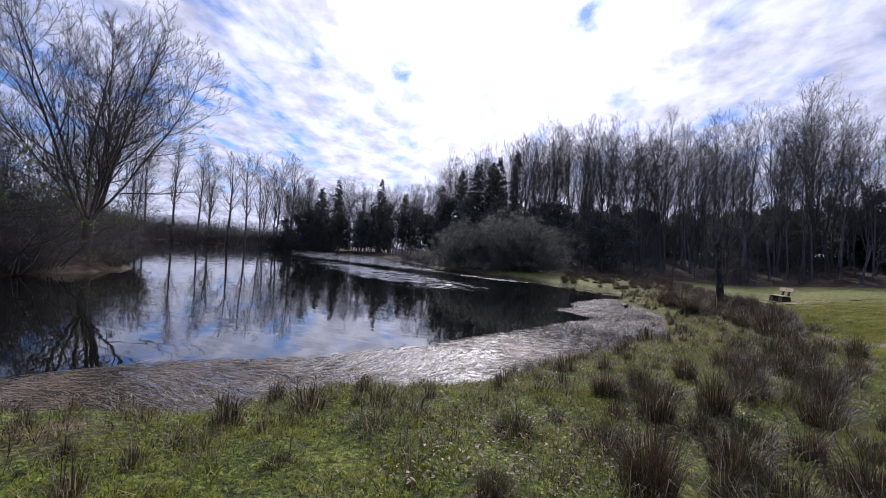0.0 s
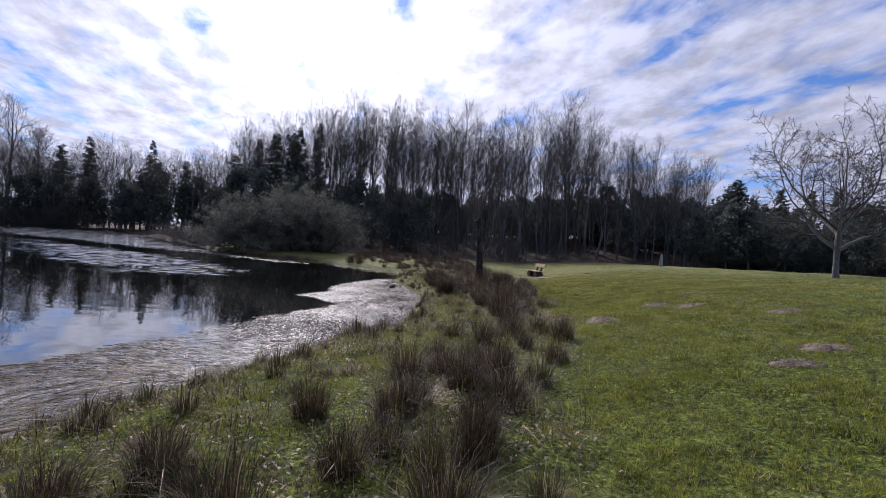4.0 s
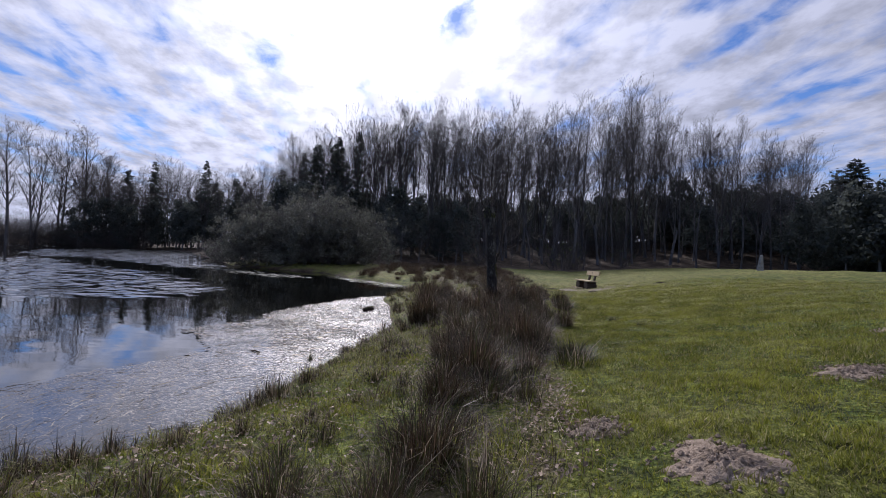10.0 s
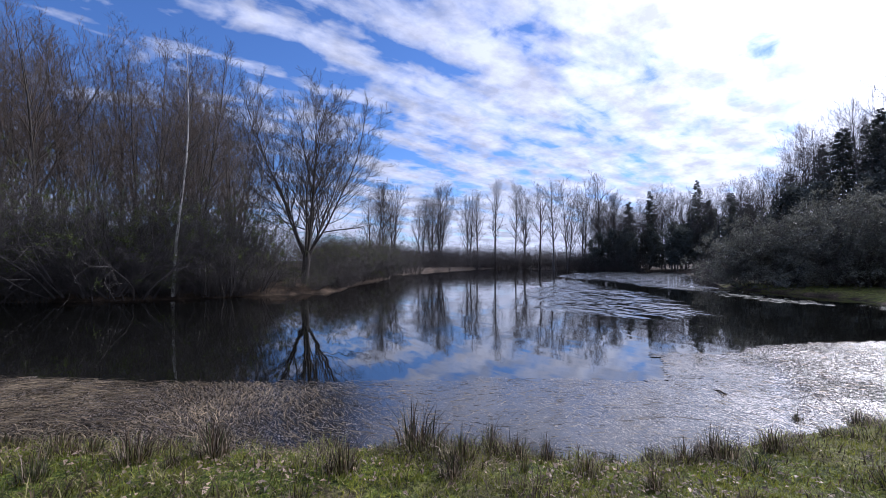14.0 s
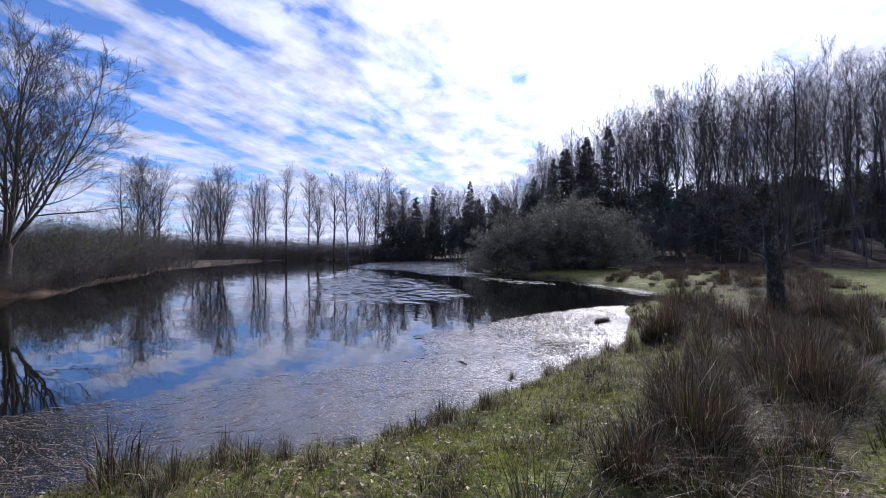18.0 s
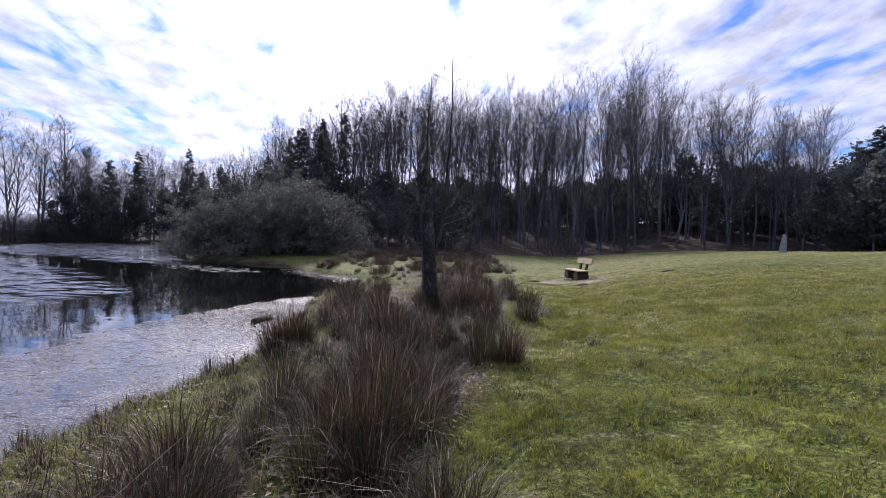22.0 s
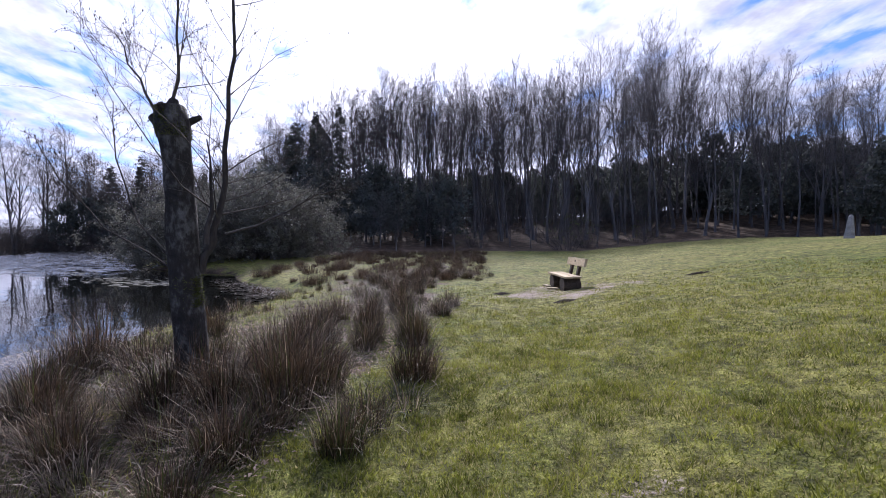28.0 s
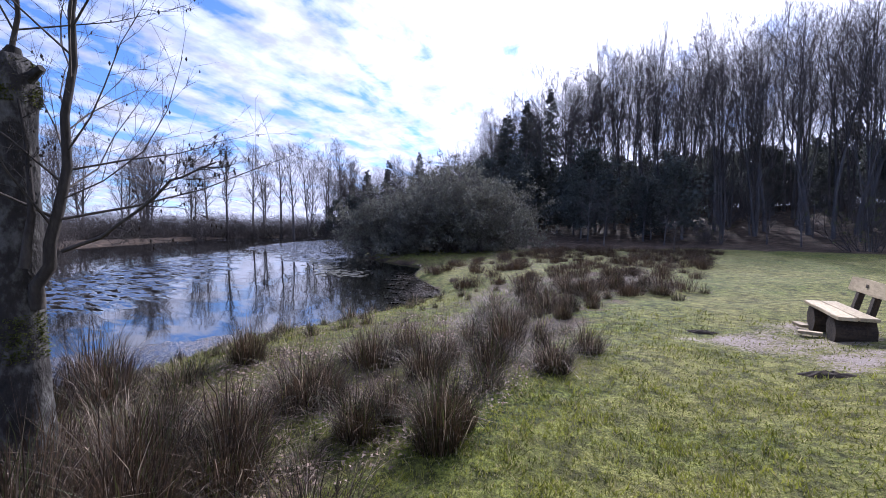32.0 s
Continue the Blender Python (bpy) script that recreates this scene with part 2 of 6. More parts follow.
STRAW = surface("floating_straw", (0.035, 0.025, 0.013), (0.40, 0.31, 0.19), 1.2, 20, 0.5, 0.0, 0.8, island=True, thin=0.3, spec=0.4)
DEAD_LEAF = surface("dead_leaf", (0.13, 0.08, 0.05), (0.52, 0.39, 0.28), 2.0, 25, 0.55, 0.0, 0.6, island=True, thin=0.3, spec=0.4)
SAND = surface("bare_sandy_soil", (0.15, 0.112, 0.082), (0.40, 0.325, 0.26), 2.5, 28, 0.95, 0.7, 0.0)
SOIL = surface("dug_soil", (0.15, 0.108, 0.075), (0.42, 0.325, 0.24), 9, 50, 0.95, 1.0, 0.0)
PLANK = surface("weathered_plank", (0.30, 0.225, 0.12), (0.56, 0.45, 0.27), 3, 30, 0.7, 0.3, 0.15, stretch=(1, 0.25, 1))
LOG = surface("bench_log", (0.022, 0.016, 0.011), (0.085, 0.06, 0.038), 4, 30, 0.85, 0.6, 0.2)
STONE = surface("marker_stone", (0.16, 0.15, 0.14), (0.38, 0.37, 0.35), 4, 30, 0.85, 0.5, 0.0)
MOSS = surface("moss", (0.03, 0.04, 0.008), (0.14, 0.15, 0.03), 9, 60, 0.95, 1.0, 0.0, thin=0.2)
CONE = surface("alder_cone", (0.018, 0.014, 0.011), (0.05, 0.038, 0.028), 9, 60, 0.8, 0.0, 0.2)


# ---- mesh helpers ----
class Geo:
    """Gathers triangles and quads, and becomes one mesh."""

    def __init__(self):
        self.v, self.f = [], []

    def tube(self, pts, radii, sides, cap=False):
        base = len(self.v)
        n = len(pts)
        for i in range(n):
            d = pts[min(i + 1, n - 1)] - pts[max(i - 1, 0)]
            d = d / (np.linalg.norm(d) + 1e-9)
            a = np.cross(d, (0.31, 0.95, 0.02) if abs(d[1]) < 0.9 else (1, 0, 0))
            a = a / (np.linalg.norm(a) + 1e-9)
            b = np.cross(d, a)
            for k in range(sides):
                w = 2 * math.pi * k / sides
                self.v.append(pts[i] + radii[i] * (math.cos(w) * a + math.sin(w) * b))
        for i in range(n - 1):
            for k in range(sides):
                k2 = (k + 1) % sides
                self.f.append((base + i * sides + k, base + i * sides + k2, base + (i + 1) * sides + k2, base + (i + 1) * sides + k))
        if cap:
            self.f.append(tuple(base + k for k in range(sides))[::-1])
            self.f.append(tuple(base + (n - 1) * sides + k for k in range(sides)))

    def spike(self, p, q, r):
        """A thin tapering twig: three faces that meet at the tip."""
        d = q - p
        a = np.cross(d, (0.3, 0.5, 0.81))
        a = a / (np.linalg.norm(a) + 1e-9) * r
        b = np.cross(d, a)
        b = b / (np.linalg.norm(b) + 1e-9) * r
        i = len(self.v)
        self.v += [p + a, p - 0.5 * a + 0.87 * b, p - 0.5 * a - 0.87 * b, q]
        self.f += [(i, i + 1, i + 3), (i + 1, i + 2, i + 3), (i + 2, i, i + 3)]

    def leaf(self, p, d, side, length, width):
        i = len(self.v)
        self.v += [p, p + d * length * 0.45 + side * width, p + d * length, p + d * length * 0.45 - side * width]
        self.f += [(i, i + 1, i + 2, i + 3)]

    def mesh(self, name, smooth=False):
        me = bpy.data.meshes.new(name)
        me.from_pydata([tuple(map(float, p)) for p in self.v], [], self.f)
        if smooth:
            me.polygons.foreach_set("use_smooth", [True] * len(me.polygons))
        me.update()
        return me


def part(name, data, material, parent=None, label="", m=None):
    """Links a Geo, a bmesh or a mesh as one object, under a thing or a part."""
    if isinstance(data, Geo):
        data = data.mesh(name)
    elif isinstance(data, bmesh.types.BMesh):
        me = bpy.data.meshes.new(name)
        data.to_mesh(me)
        data.free()
        data = me
    if material is not None and not data.materials:
        data.materials.append(material)
    ob = new(name, data)
    if parent is not None:
        ob.parent = parent
    if m is not None:
        ob.matrix_basis = m
    if label:
        ob["label"] = label
    return ob


def fast_mesh(name, verts, tris, material, smooth=False):
    """A large mesh straight from arrays of corners and triangles or quads."""
    me = bpy.data.meshes.new(name)
    verts, tris = np.asarray(verts, np.float32), np.asarray(tris, np.int32)
    n, k = tris.shape
    me.vertices.add(len(verts))
    me.vertices.foreach_set("co", verts.ravel())
    me.loops.add(n * k)
    me.loops.foreach_set("vertex_index", tris.ravel())
    me.polygons.add(n)
    me.polygons.foreach_set("loop_start", np.arange(0, n * k, k, dtype=np.int32))
    me.polygons.foreach_set("loop_total", np.full(n, k, np.int32))
    if smooth:
        me.polygons.foreach_set("use_smooth", np.ones(n, bool))
    me.update(calc_edges=True)
    me.validate()
    me.materials.append(material)
    return me


def unit(v):
    return v / (np.linalg.norm(v) + 1e-9)


def bent(rng, start, way, length, steps, wobble, rise):
    """A wandering line from start, turning upwards by rise."""
    pts = [np.array(start, float)]
    d = unit(np.array(way, float))
    for _ in range(steps):
        d = unit(d + rng.normal(0, wobble, 3) + np.array((0, 0, rise)))
        pts.append(pts[-1] + d * length / steps)
    return pts


def along(pts, k):
    """The place and the direction at the share k of a line."""
    x = k * (len(pts) - 1)
    i = min(int(x), len(pts) - 2)
    return pts[i] + (x - i) * (pts[i + 1] - pts[i]), unit(pts[i + 1] - pts[i])


def branch_out(rng, geo, pts, r0, count, first, length, angle, rise, levels, wobble, thin_r, sides=4, thick=0.016):
    """Side branches along one line, down to twigs, added to a Wood."""
    line = np.array(pts)[None]
    radii = np.linspace(r0, 0.15 * r0, line.shape[1])[None]
    limbs, lr = sprout(rng, line, radii, count, first, length, angle, 4, wobble, rise, thin_r * 1.6, 0.6, thick)
    geo.tubes(limbs, lr, sides)
    subs, sr = sprout(rng, limbs, lr, levels[0], 0.18, lambda k: 0.34 * (1.15 - 0.5 * k), 0.7, 2, wobble * 1.2, rise + 0.05, thin_r * 0.9, 0.5, thick, True)
    geo.tubes(subs, sr, 3)
    tips(rng, geo, subs, levels[1], thin_r * 0.6)


def wander(rng, p, d, length, steps, wobble, rise):
    """Many wandering lines at once: starts, directions and lengths in, (n, steps + 1, 3) out."""
    out = [p]
    for _ in range(steps):
        d = d + rng.normal(0, wobble, d.shape) + np.array((0, 0, rise))
        d = d / (np.linalg.norm(d, axis=1, keepdims=True) + 1e-9)
        out.append(out[-1] + d * (length / steps)[:, None])
    return np.stack(out, 1)


def sprout(rng, lines, radii, count, first, length, angle, steps, wobble, rise, least, shrink=0.6, thick=0.02, share=False, last=1.0):
    """Side shoots along every line. length: of the place k along the line, in metres, or as a share of the line's own length."""
    n, s = lines.shape[0], lines.shape[1] - 1
    k = first + (last - first) * (np.arange(count)[None] + rng.random((n, count))) / count
    i = np.minimum((k * s).astype(int), s - 1)
    f = (k * s - i)[..., None]
    row = np.arange(n)[:, None]
    a, b = lines[row, i], lines[row, i + 1]
    p = (a + f * (b - a)).reshape(-1, 3)
    d = (b - a).reshape(-1, 3)
    d = d / (np.linalg.norm(d, axis=1, keepdims=True) + 1e-9)
    u = np.cross(d, (0.31, 0.91, 0.28))
    u = u / (np.linalg.norm(u, axis=1, keepdims=True) + 1e-9)
    v = np.cross(d, u)
    w = (rng.uniform(0, 6.283, (n, 1)) + 2.4 * np.arange(count)[None] + rng.normal(0, 0.5, (n, count))).ravel()[:, None]
    ang = (angle * rng.uniform(0.65, 1.3, n * count))[:, None]
    way = d * np.cos(ang) + (u * np.cos(w) + v * np.sin(w)) * np.sin(ang)
    ln = length(k) * rng.uniform(0.7, 1.25, k.shape)
    if share:
        ln = ln * np.linalg.norm(np.diff(lines, axis=1), axis=2).sum(1)[:, None]
    ln = ln.ravel()
    host = (radii[row, i] * (1 - f[..., 0]) + radii[row, i + 1] * f[..., 0]).ravel()
    r = np.maximum(least, np.minimum(host * shrink, ln * thick))
    taper = 1 - 0.85 * np.linspace(0, 1, steps + 1) ** 0.9
    return wander(rng, p, way, ln, steps, wobble, rise), np.maximum(r[:, None] * taper, least * 0.35)


def tips(rng, geo, lines, count, r, spread=0.5, share=0.5):
    """The finest twigs: tapering spikes along every line."""
    p, q = [], []
    n, s = lines.shape[0], lines.shape[1] - 1
    size = np.linalg.norm(lines[:, -1] - lines[:, 0], axis=1)
    for _ in range(count):
        k = rng.uniform(0.1, 1.0, n) * s
        i = np.minimum(k.astype(int), s - 1)
        a, b = lines[np.arange(n), i], lines[np.arange(n), i + 1]
        d = (b - a) / (np.linalg.norm(b - a, axis=1, keepdims=True) + 1e-9)
        d = d + rng.normal(0, spread, d.shape) + np.array((0, 0, 0.2))
        d = d / (np.linalg.norm(d, axis=1, keepdims=True) + 1e-9)
        base = a + (k - i)[:, None] * (b - a)
        p.append(base)
        q.append(base + d * (size * share * rng.uniform(0.5, 1.2, n))[:, None])
    p, q = np.concatenate(p), np.concatenate(q)
    geo.spikes(p, q, r)
    return q


class Wood:
    """Gathers the tubes and spikes of branches as arrays of triangles."""

    def __init__(self):
        self.v, self.f, self.n = [], [], 0

    def gather(self, v, f):
        self.v.append(v)
        self.f.append(f + self.n)
        self.n += len(v)

    def tubes(self, lines, radii, sides):
        d = np.gradient(lines, axis=1)
        d = d / (np.linalg.norm(d, axis=2, keepdims=True) + 1e-9)
        a = np.cross(d, (0.37, 0.89, 0.26))
        a = a / (np.linalg.norm(a, axis=2, keepdims=True) + 1e-9)
        b = np.cross(d, a)
        w = 2 * math.pi * np.arange(sides) / sides
        out = a[:, :, None] * np.cos(w)[:, None] + b[:, :, None] * np.sin(w)[:, None]
        v = lines[:, :, None] + radii[:, :, None, None] * out
        n, m = lines.shape[:2]
        at = np.arange(n * m * sides).reshape(n, m, sides)
        p, q = at[:, :-1], at[:, 1:]
        p2, q2 = np.roll(p, -1, 2), np.roll(q, -1, 2)
        f = np.concatenate([np.stack([p, p2, q2], -1).reshape(-1, 3), np.stack([p, q2, q], -1).reshape(-1, 3)])
        self.gather(v.reshape(-1, 3), f)

    def spikes(self, p, q, r):
        d = q - p
        a = np.cross(d, (0.3, 0.5, 0.81))
        a = a / (np.linalg.norm(a, axis=1, keepdims=True) + 1e-9) * r
        b = np.cross(d, a)
        b = b / (np.linalg.norm(b, axis=1, keepdims=True) + 1e-9) * r
        v = np.stack([p + a, p - 0.5 * a + 0.87 * b, p - 0.5 * a - 0.87 * b, q], 1).reshape(-1, 3)
        i = np.arange(len(p))[:, None] * 4
        self.gather(v, np.concatenate([i + (0, 1, 3), i + (1, 2, 3), i + (2, 0, 3)]))

    def mesh(self, name, material, smooth=False):
        return fast_mesh(name, np.concatenate(self.v), np.concatenate(self.f), material, smooth)


def leaf_mesh(rng, name, p, d, length, width, material):
    """Many small leaves, each a kite turned at random about its own axis."""
    s = np.cross(d, rng.normal(0, 1, d.shape))
    s = s / (np.linalg.norm(s, axis=1, keepdims=True) + 1e-9) * width[:, None]
    d = d * length[:, None]
    v = np.stack([p, p + 0.45 * d + s, p + d, p + 0.45 * d - s], 1).reshape(-1, 3)
    return fast_mesh(name, v, np.arange(len(v)).reshape(-1, 4), material)


def bare_tree(seed, height, r, crown=0.4, spread=0.28, angle=0.75, rise=0.1, n=(24, 7, 4, 4), wobble=0.1, stems=1, thin_r=0.012, bark=None, twig=None, label="", name="tree", sway=0.025, fork=0.16, thick=0.016):
    """A leafless tree with stems that run through to the top: limbs, branches, twigs."""
    rng = np.random.default_rng(seed)
    root = new(name)
    wood, fine = Wood(), Wood()
    w = 2 * math.pi * (np.arange(stems) + 0.4 * rng.random(stems)) / stems
    lean = fork if stems > 1 else 0.02
    apart = 0.4 * r if stems > 1 else 0.0
    foot = np.stack([apart * np.cos(w), apart * np.sin(w), np.full(stems, -0.25)], 1)
    way = np.stack([lean * np.cos(w), lean * np.sin(w), np.ones(stems)], 1)
    tall = height * np.where(np.arange(stems) == 0, 1.0, rng.uniform(0.8, 0.97, stems)) + 0.25
    lines = wander(rng, foot, way, tall, 10, sway, 0.02)
    rr = r * (1.0 if stems == 1 else 0.7)
    radii = np.tile(rr * (1 - np.linspace(0, 1, 11) ** 1.15 * 0.94), (stems, 1))
    radii[:, 0] *= 1.25
    wood.tubes(lines, radii, 8)
    limbs, lr = sprout(rng, lines, radii, n[0], crown, lambda k: height * spread * (0.35 + 0.9 * np.sin(math.pi * np.minimum(1, np.maximum(0.0, (k - crown) / (1 - crown)) * 0.8 + 0.18))), angle, 5, wobble, rise, thin_r * 1.5, 0.6, thick)
    fine.tubes(limbs, lr, 4)
    subs, sr = sprout(rng, limbs, lr, n[1], 0.15, lambda k: 0.42 * (1.15 - 0.5 * k), 0.65, 3, wobble * 1.1, rise * 0.7, thin_r, 0.6, thick, True)
    fine.tubes(subs, sr, 3)
    ends, er = sprout(rng, subs, sr, n[2], 0.15, lambda k: 0.5 * (1.1 - 0.4 * k), 0.6, 1, wobble * 1.1, rise * 0.5, thin_r * 0.7, 0.7, thick, True)
    fine.tubes(ends, er, 3)
    tips(rng, fine, ends, n[3], thin_r * 0.55)
    part("trunk", wood.mesh("trunk", bark or BARK, True), None, root)
    part("crown", fine.mesh("crown", twig or TWIG), None, root)
    return tagged(root, label, "tree")


def fan_tree(seed, height, r, bole, leaders, lean, n=(8, 6, 5, 4), rise=0.05, thin_r=0.008, bark=None, twig=None, label="", name="tree", sway=0.06, wobble=0.11):
    """A leafless tree whose short bole parts into spreading leaders, so that the crown is a rounded fan."""
    rng = np.random.default_rng(seed)
    root = new(name)
    wood, fine = Wood(), Wood()
    line = wander(rng, np.array([(0, 0, -0.3)]), np.array([(0.03, 0, 1.0)]), np.array([height * bole + 0.3]), 5, 0.04, 0.0)
    base = np.array([[1.35 * r, r, 0.92 * r, 0.9 * r, 0.88 * r, 0.7 * r]])
    wood.tubes(line, base, 9)
    main, mr = sprout(rng, line, base, leaders, 0.55, lambda k: np.full(k.shape, height * (1 - bole)), lean, 8, sway, rise, 0.02, 0.38, 1.0)
    w = 2.4 * np.arange(leaders)
    tilt = lean * np.sqrt((np.arange(leaders) + 0.35) / leaders) * 1.25
    way = np.stack([np.sin(tilt) * np.cos(w), np.sin(tilt) * np.sin(w), np.cos(tilt)], 1)
    main = wander(rng, main[:, 0], way, height * (1 - bole) * np.cos(tilt) ** 0.35 * rng.uniform(0.92, 1.06, leaders), 8, sway, rise)
    wood.tubes(main, mr, 6)
    limbs, lr = sprout(rng, main, mr, n[0], 0.16, lambda k: 0.52 * (1.12 - 0.75 * k), 0.7, 5, wobble, rise + 0.05, thin_r * 2, 0.62, 0.02, True)
    fine.tubes(limbs, lr, 4)
    subs, sr = sprout(rng, limbs, lr, n[1], 0.15, lambda k: 0.46 * (1.12 - 0.6 * k), 0.62, 3, wobble, rise + 0.09, thin_r * 1.2, 0.62, 0.02, True)
    fine.tubes(subs, sr, 3)
    ends, er = sprout(rng, subs, sr, n[2], 0.15, lambda k: 0.5 * (1.1 - 0.5 * k), 0.6, 1, wobble, rise + 0.15, thin_r * 0.8, 0.7, 0.02, True)
    fine.tubes(ends, er, 3)
    tips(rng, fine, ends, n[3], thin_r * 0.55)
    part("trunk", wood.mesh("trunk", bark or BARK, True), None, root)
    part("crown", fine.mesh("crown", twig or TWIG), None, root)
    return tagged(root, label, "tree")


def conifer(seed, height, radius, label, low=0.05, n=26, sparse=1.0, power=0.7):
    """An evergreen: straight trunk, drooping whorls, flat sprays of needles."""
    rng = np.random.default_rng(seed)
    root = new("conifer")
    wood = Wood()
    wood.tubes(np.array([[(0, 0, -0.2), (0, 0, height * 0.5), (0, 0, height)]], float), np.array([[height * 0.014, height * 0.009, 0.015]]), 6)
    m = n * 8
    k = low + (1 - low) * np.repeat((np.arange(n) + 0.3 * rng.random(n)) / n, 8) + rng.normal(0, 0.8 / n, m)
    k = np.clip(k, low, 0.99)
    reach = radius * (1 - k) ** power * np.repeat(rng.uniform(0.7, 1.12, n), 8) * rng.uniform(0.5, 1.15, m) + 0.1
    w = rng.uniform(0, 6.283, m)
    way = np.stack([np.cos(w), np.sin(w), rng.uniform(-0.45, 0.2, m)], 1)
    p0 = np.stack([np.zeros(m), np.zeros(m), k * height], 1)
    limbs = wander(rng, p0, way, reach, 4, 0.08, 0.03)
    wood.tubes(limbs, 0.02 * (reach / radius + 0.2)[:, None] * np.array((1, 0.85, 0.65, 0.45, 0.15)), 3)
    count = ((16 + 30 * reach) * sparse).astype(int)
    pick = np.repeat(np.arange(m), count)
    u = rng.uniform(0.1, 1.0, len(pick)) * 4
    i = np.minimum(u.astype(int), 3)
    a, b = limbs[pick, i], limbs[pick, i + 1]
    out = (b - a) / (np.linalg.norm(b - a, axis=1, keepdims=True) + 1e-9)
    side = np.stack([-out[:, 1], out[:, 0], np.zeros(len(pick))], 1)
    d = out * 0.6 + side * rng.uniform(-1, 1, len(pick))[:, None] + rng.normal(0, 0.25, out.shape) + np.array((0, 0, -0.3))
    d = d / np.linalg.norm(d, axis=1, keepdims=True)
    part("trunk", wood.mesh("trunk", BARK_DARK), None, root)
    part("crown", leaf_mesh(rng, "crown", a + (u - i)[:, None] * (b - a), d, rng.uniform(0.2, 0.55, len(pick)), rng.uniform(0.025, 0.065, len(pick)), NEEDLE), None, root)
    return tagged(root, label, "conifer")


def shrub(seed, width, height, stems, leaves, twigmat, leafmat, label, name="shrub", leaf_size=0.09, twigs=9, low=0.1, fine=4, dome=0.0):
    """A broad shrub: many stems from the ground, twigs, and leaves at the twigs' ends."""
    rng = np.random.default_rng(seed)
    root = new(name)
    wood = Wood()
    w, out = rng.uniform(0, 6.283, stems), rng.random(stems) ** 0.6
    ring = np.stack([np.cos(w) * out, np.sin(w) * out, np.zeros(stems)], 1)
    foot = ring * width * 0.2 + np.array((0, 0, -0.15))
    way = ring * width * 0.55
    way[:, 2] = height * rng.uniform(0.6, 1.05, stems) * (1 - dome * out ** 2)
    size = np.linalg.norm(way, axis=1)
    lines = wander(rng, foot, way / size[:, None], size * rng.uniform(0.7, 1.0, stems), 5, 0.2, 0.02)
    r = 0.008 * height * rng.uniform(0.5, 1.0, stems)
    radii = r[:, None] * np.array((1, 0.85, 0.7, 0.5, 0.32, 0.14))
    wood.tubes(lines, radii, 4)
    subs, sr = sprout(rng, lines, radii, twigs, 0.12, lambda k: np.full(k.shape, 0.27 * height), 0.85, 3, 0.2, 0.05, 0.008, 0.5, 0.02)
    wood.tubes(subs, sr, 3)
    ends, er = sprout(rng, subs, sr, fine, 0.1, lambda k: np.full(k.shape, 0.5), 0.75, 1, 0.2, 0.05, 0.006, 0.6, 0.02, True)
    wood.tubes(ends, er, 3)
    last = tips(rng, wood, ends, 3, 0.004)
    part("branchwork", wood.mesh("branchwork", twigmat), None, root)
    if leaves:
        tuft = last[rng.integers(len(last), size=max(40, leaves // 45))]
        p = tuft[rng.integers(len(tuft), size=leaves)] + rng.normal(0, 0.045 * height, (leaves, 3)) * rng.random((leaves, 1))
        p = p[p[:, 2] > low]
        d = rng.normal(0, 1, p.shape) + np.array((0, 0, 0.3))
        d = d / np.linalg.norm(d, axis=1, keepdims=True)
        part("foliage", leaf_mesh(rng, "foliage", p, d, leaf_size * rng.uniform(0.6, 1.3, len(p)), leaf_size * rng.uniform(0.22, 0.36, len(p)), leafmat), None, root)
    return tagged(root, label, "shrub")


def put(thing, x, y, z, turn=0.0, size=1.0, label=""):
    """A copy of a thing at a place, turned and scaled."""
    wide = size * (1 + 0.16 * math.sin(9.1 * x + 4.7 * y))
    ob = copy_thing(thing, pose(x, y, z, 0, 0, turn) @ Matrix.Diagonal((wide, size, size * (1 + 0.1 * math.sin(7.3 * y - 5.1 * x)), 1)))
    if label:
        ob["label"] = label
    return ob


def drop(*things):
    """Takes away the patterns that were only copied from."""
    for t in things:
        for o in (*t.children_recursive, t):
            bpy.data.objects.remove(o)


# ---- the plan: shoreline, floating mats, height of the land ----
def rounded(corners, steps=6):
    """A closed smooth line through corners."""
    c = np.array(corners, float)
    n = len(c)
    out = []
    for i in range(n):
        p0, p1, p2, p3 = c[i - 1], c[i], c[(i + 1) % n], c[(i + 2) % n]
        for k in range(steps):
            t = k / steps
            out.append(0.5 * (2 * p1 + (p2 - p0) * t + (2 * p0 - 5 * p1 + 4 * p2 - p3) * t * t + (3 * p1 - p0 - 3 * p2 + p3) * t ** 3))
    return np.array(out)


def signed(px, py, line):
    """Distance to a closed line, negative inside it."""
    best = np.full(px.shape, 1e9)
    inside = np.zeros(px.shape, bool)
    for a, b in zip(line, np.roll(line, -1, 0)):
        d = b - a
        t = np.clip(((px - a[0]) * d[0] + (py - a[1]) * d[1]) / (d @ d + 1e-12), 0, 1)
        best = np.minimum(best, (px - a[0] - t * d[0]) ** 2 + (py - a[1] - t * d[1]) ** 2)
        hit = ((a[1] > py) != (b[1] > py))
        cross = (b[0] - a[0]) * (py - a[1]) / (b[1] - a[1] + 1e-12) + a[0]
        inside ^= hit & (px < cross)
    return np.where(inside, -1, 1) * np.sqrt(best)


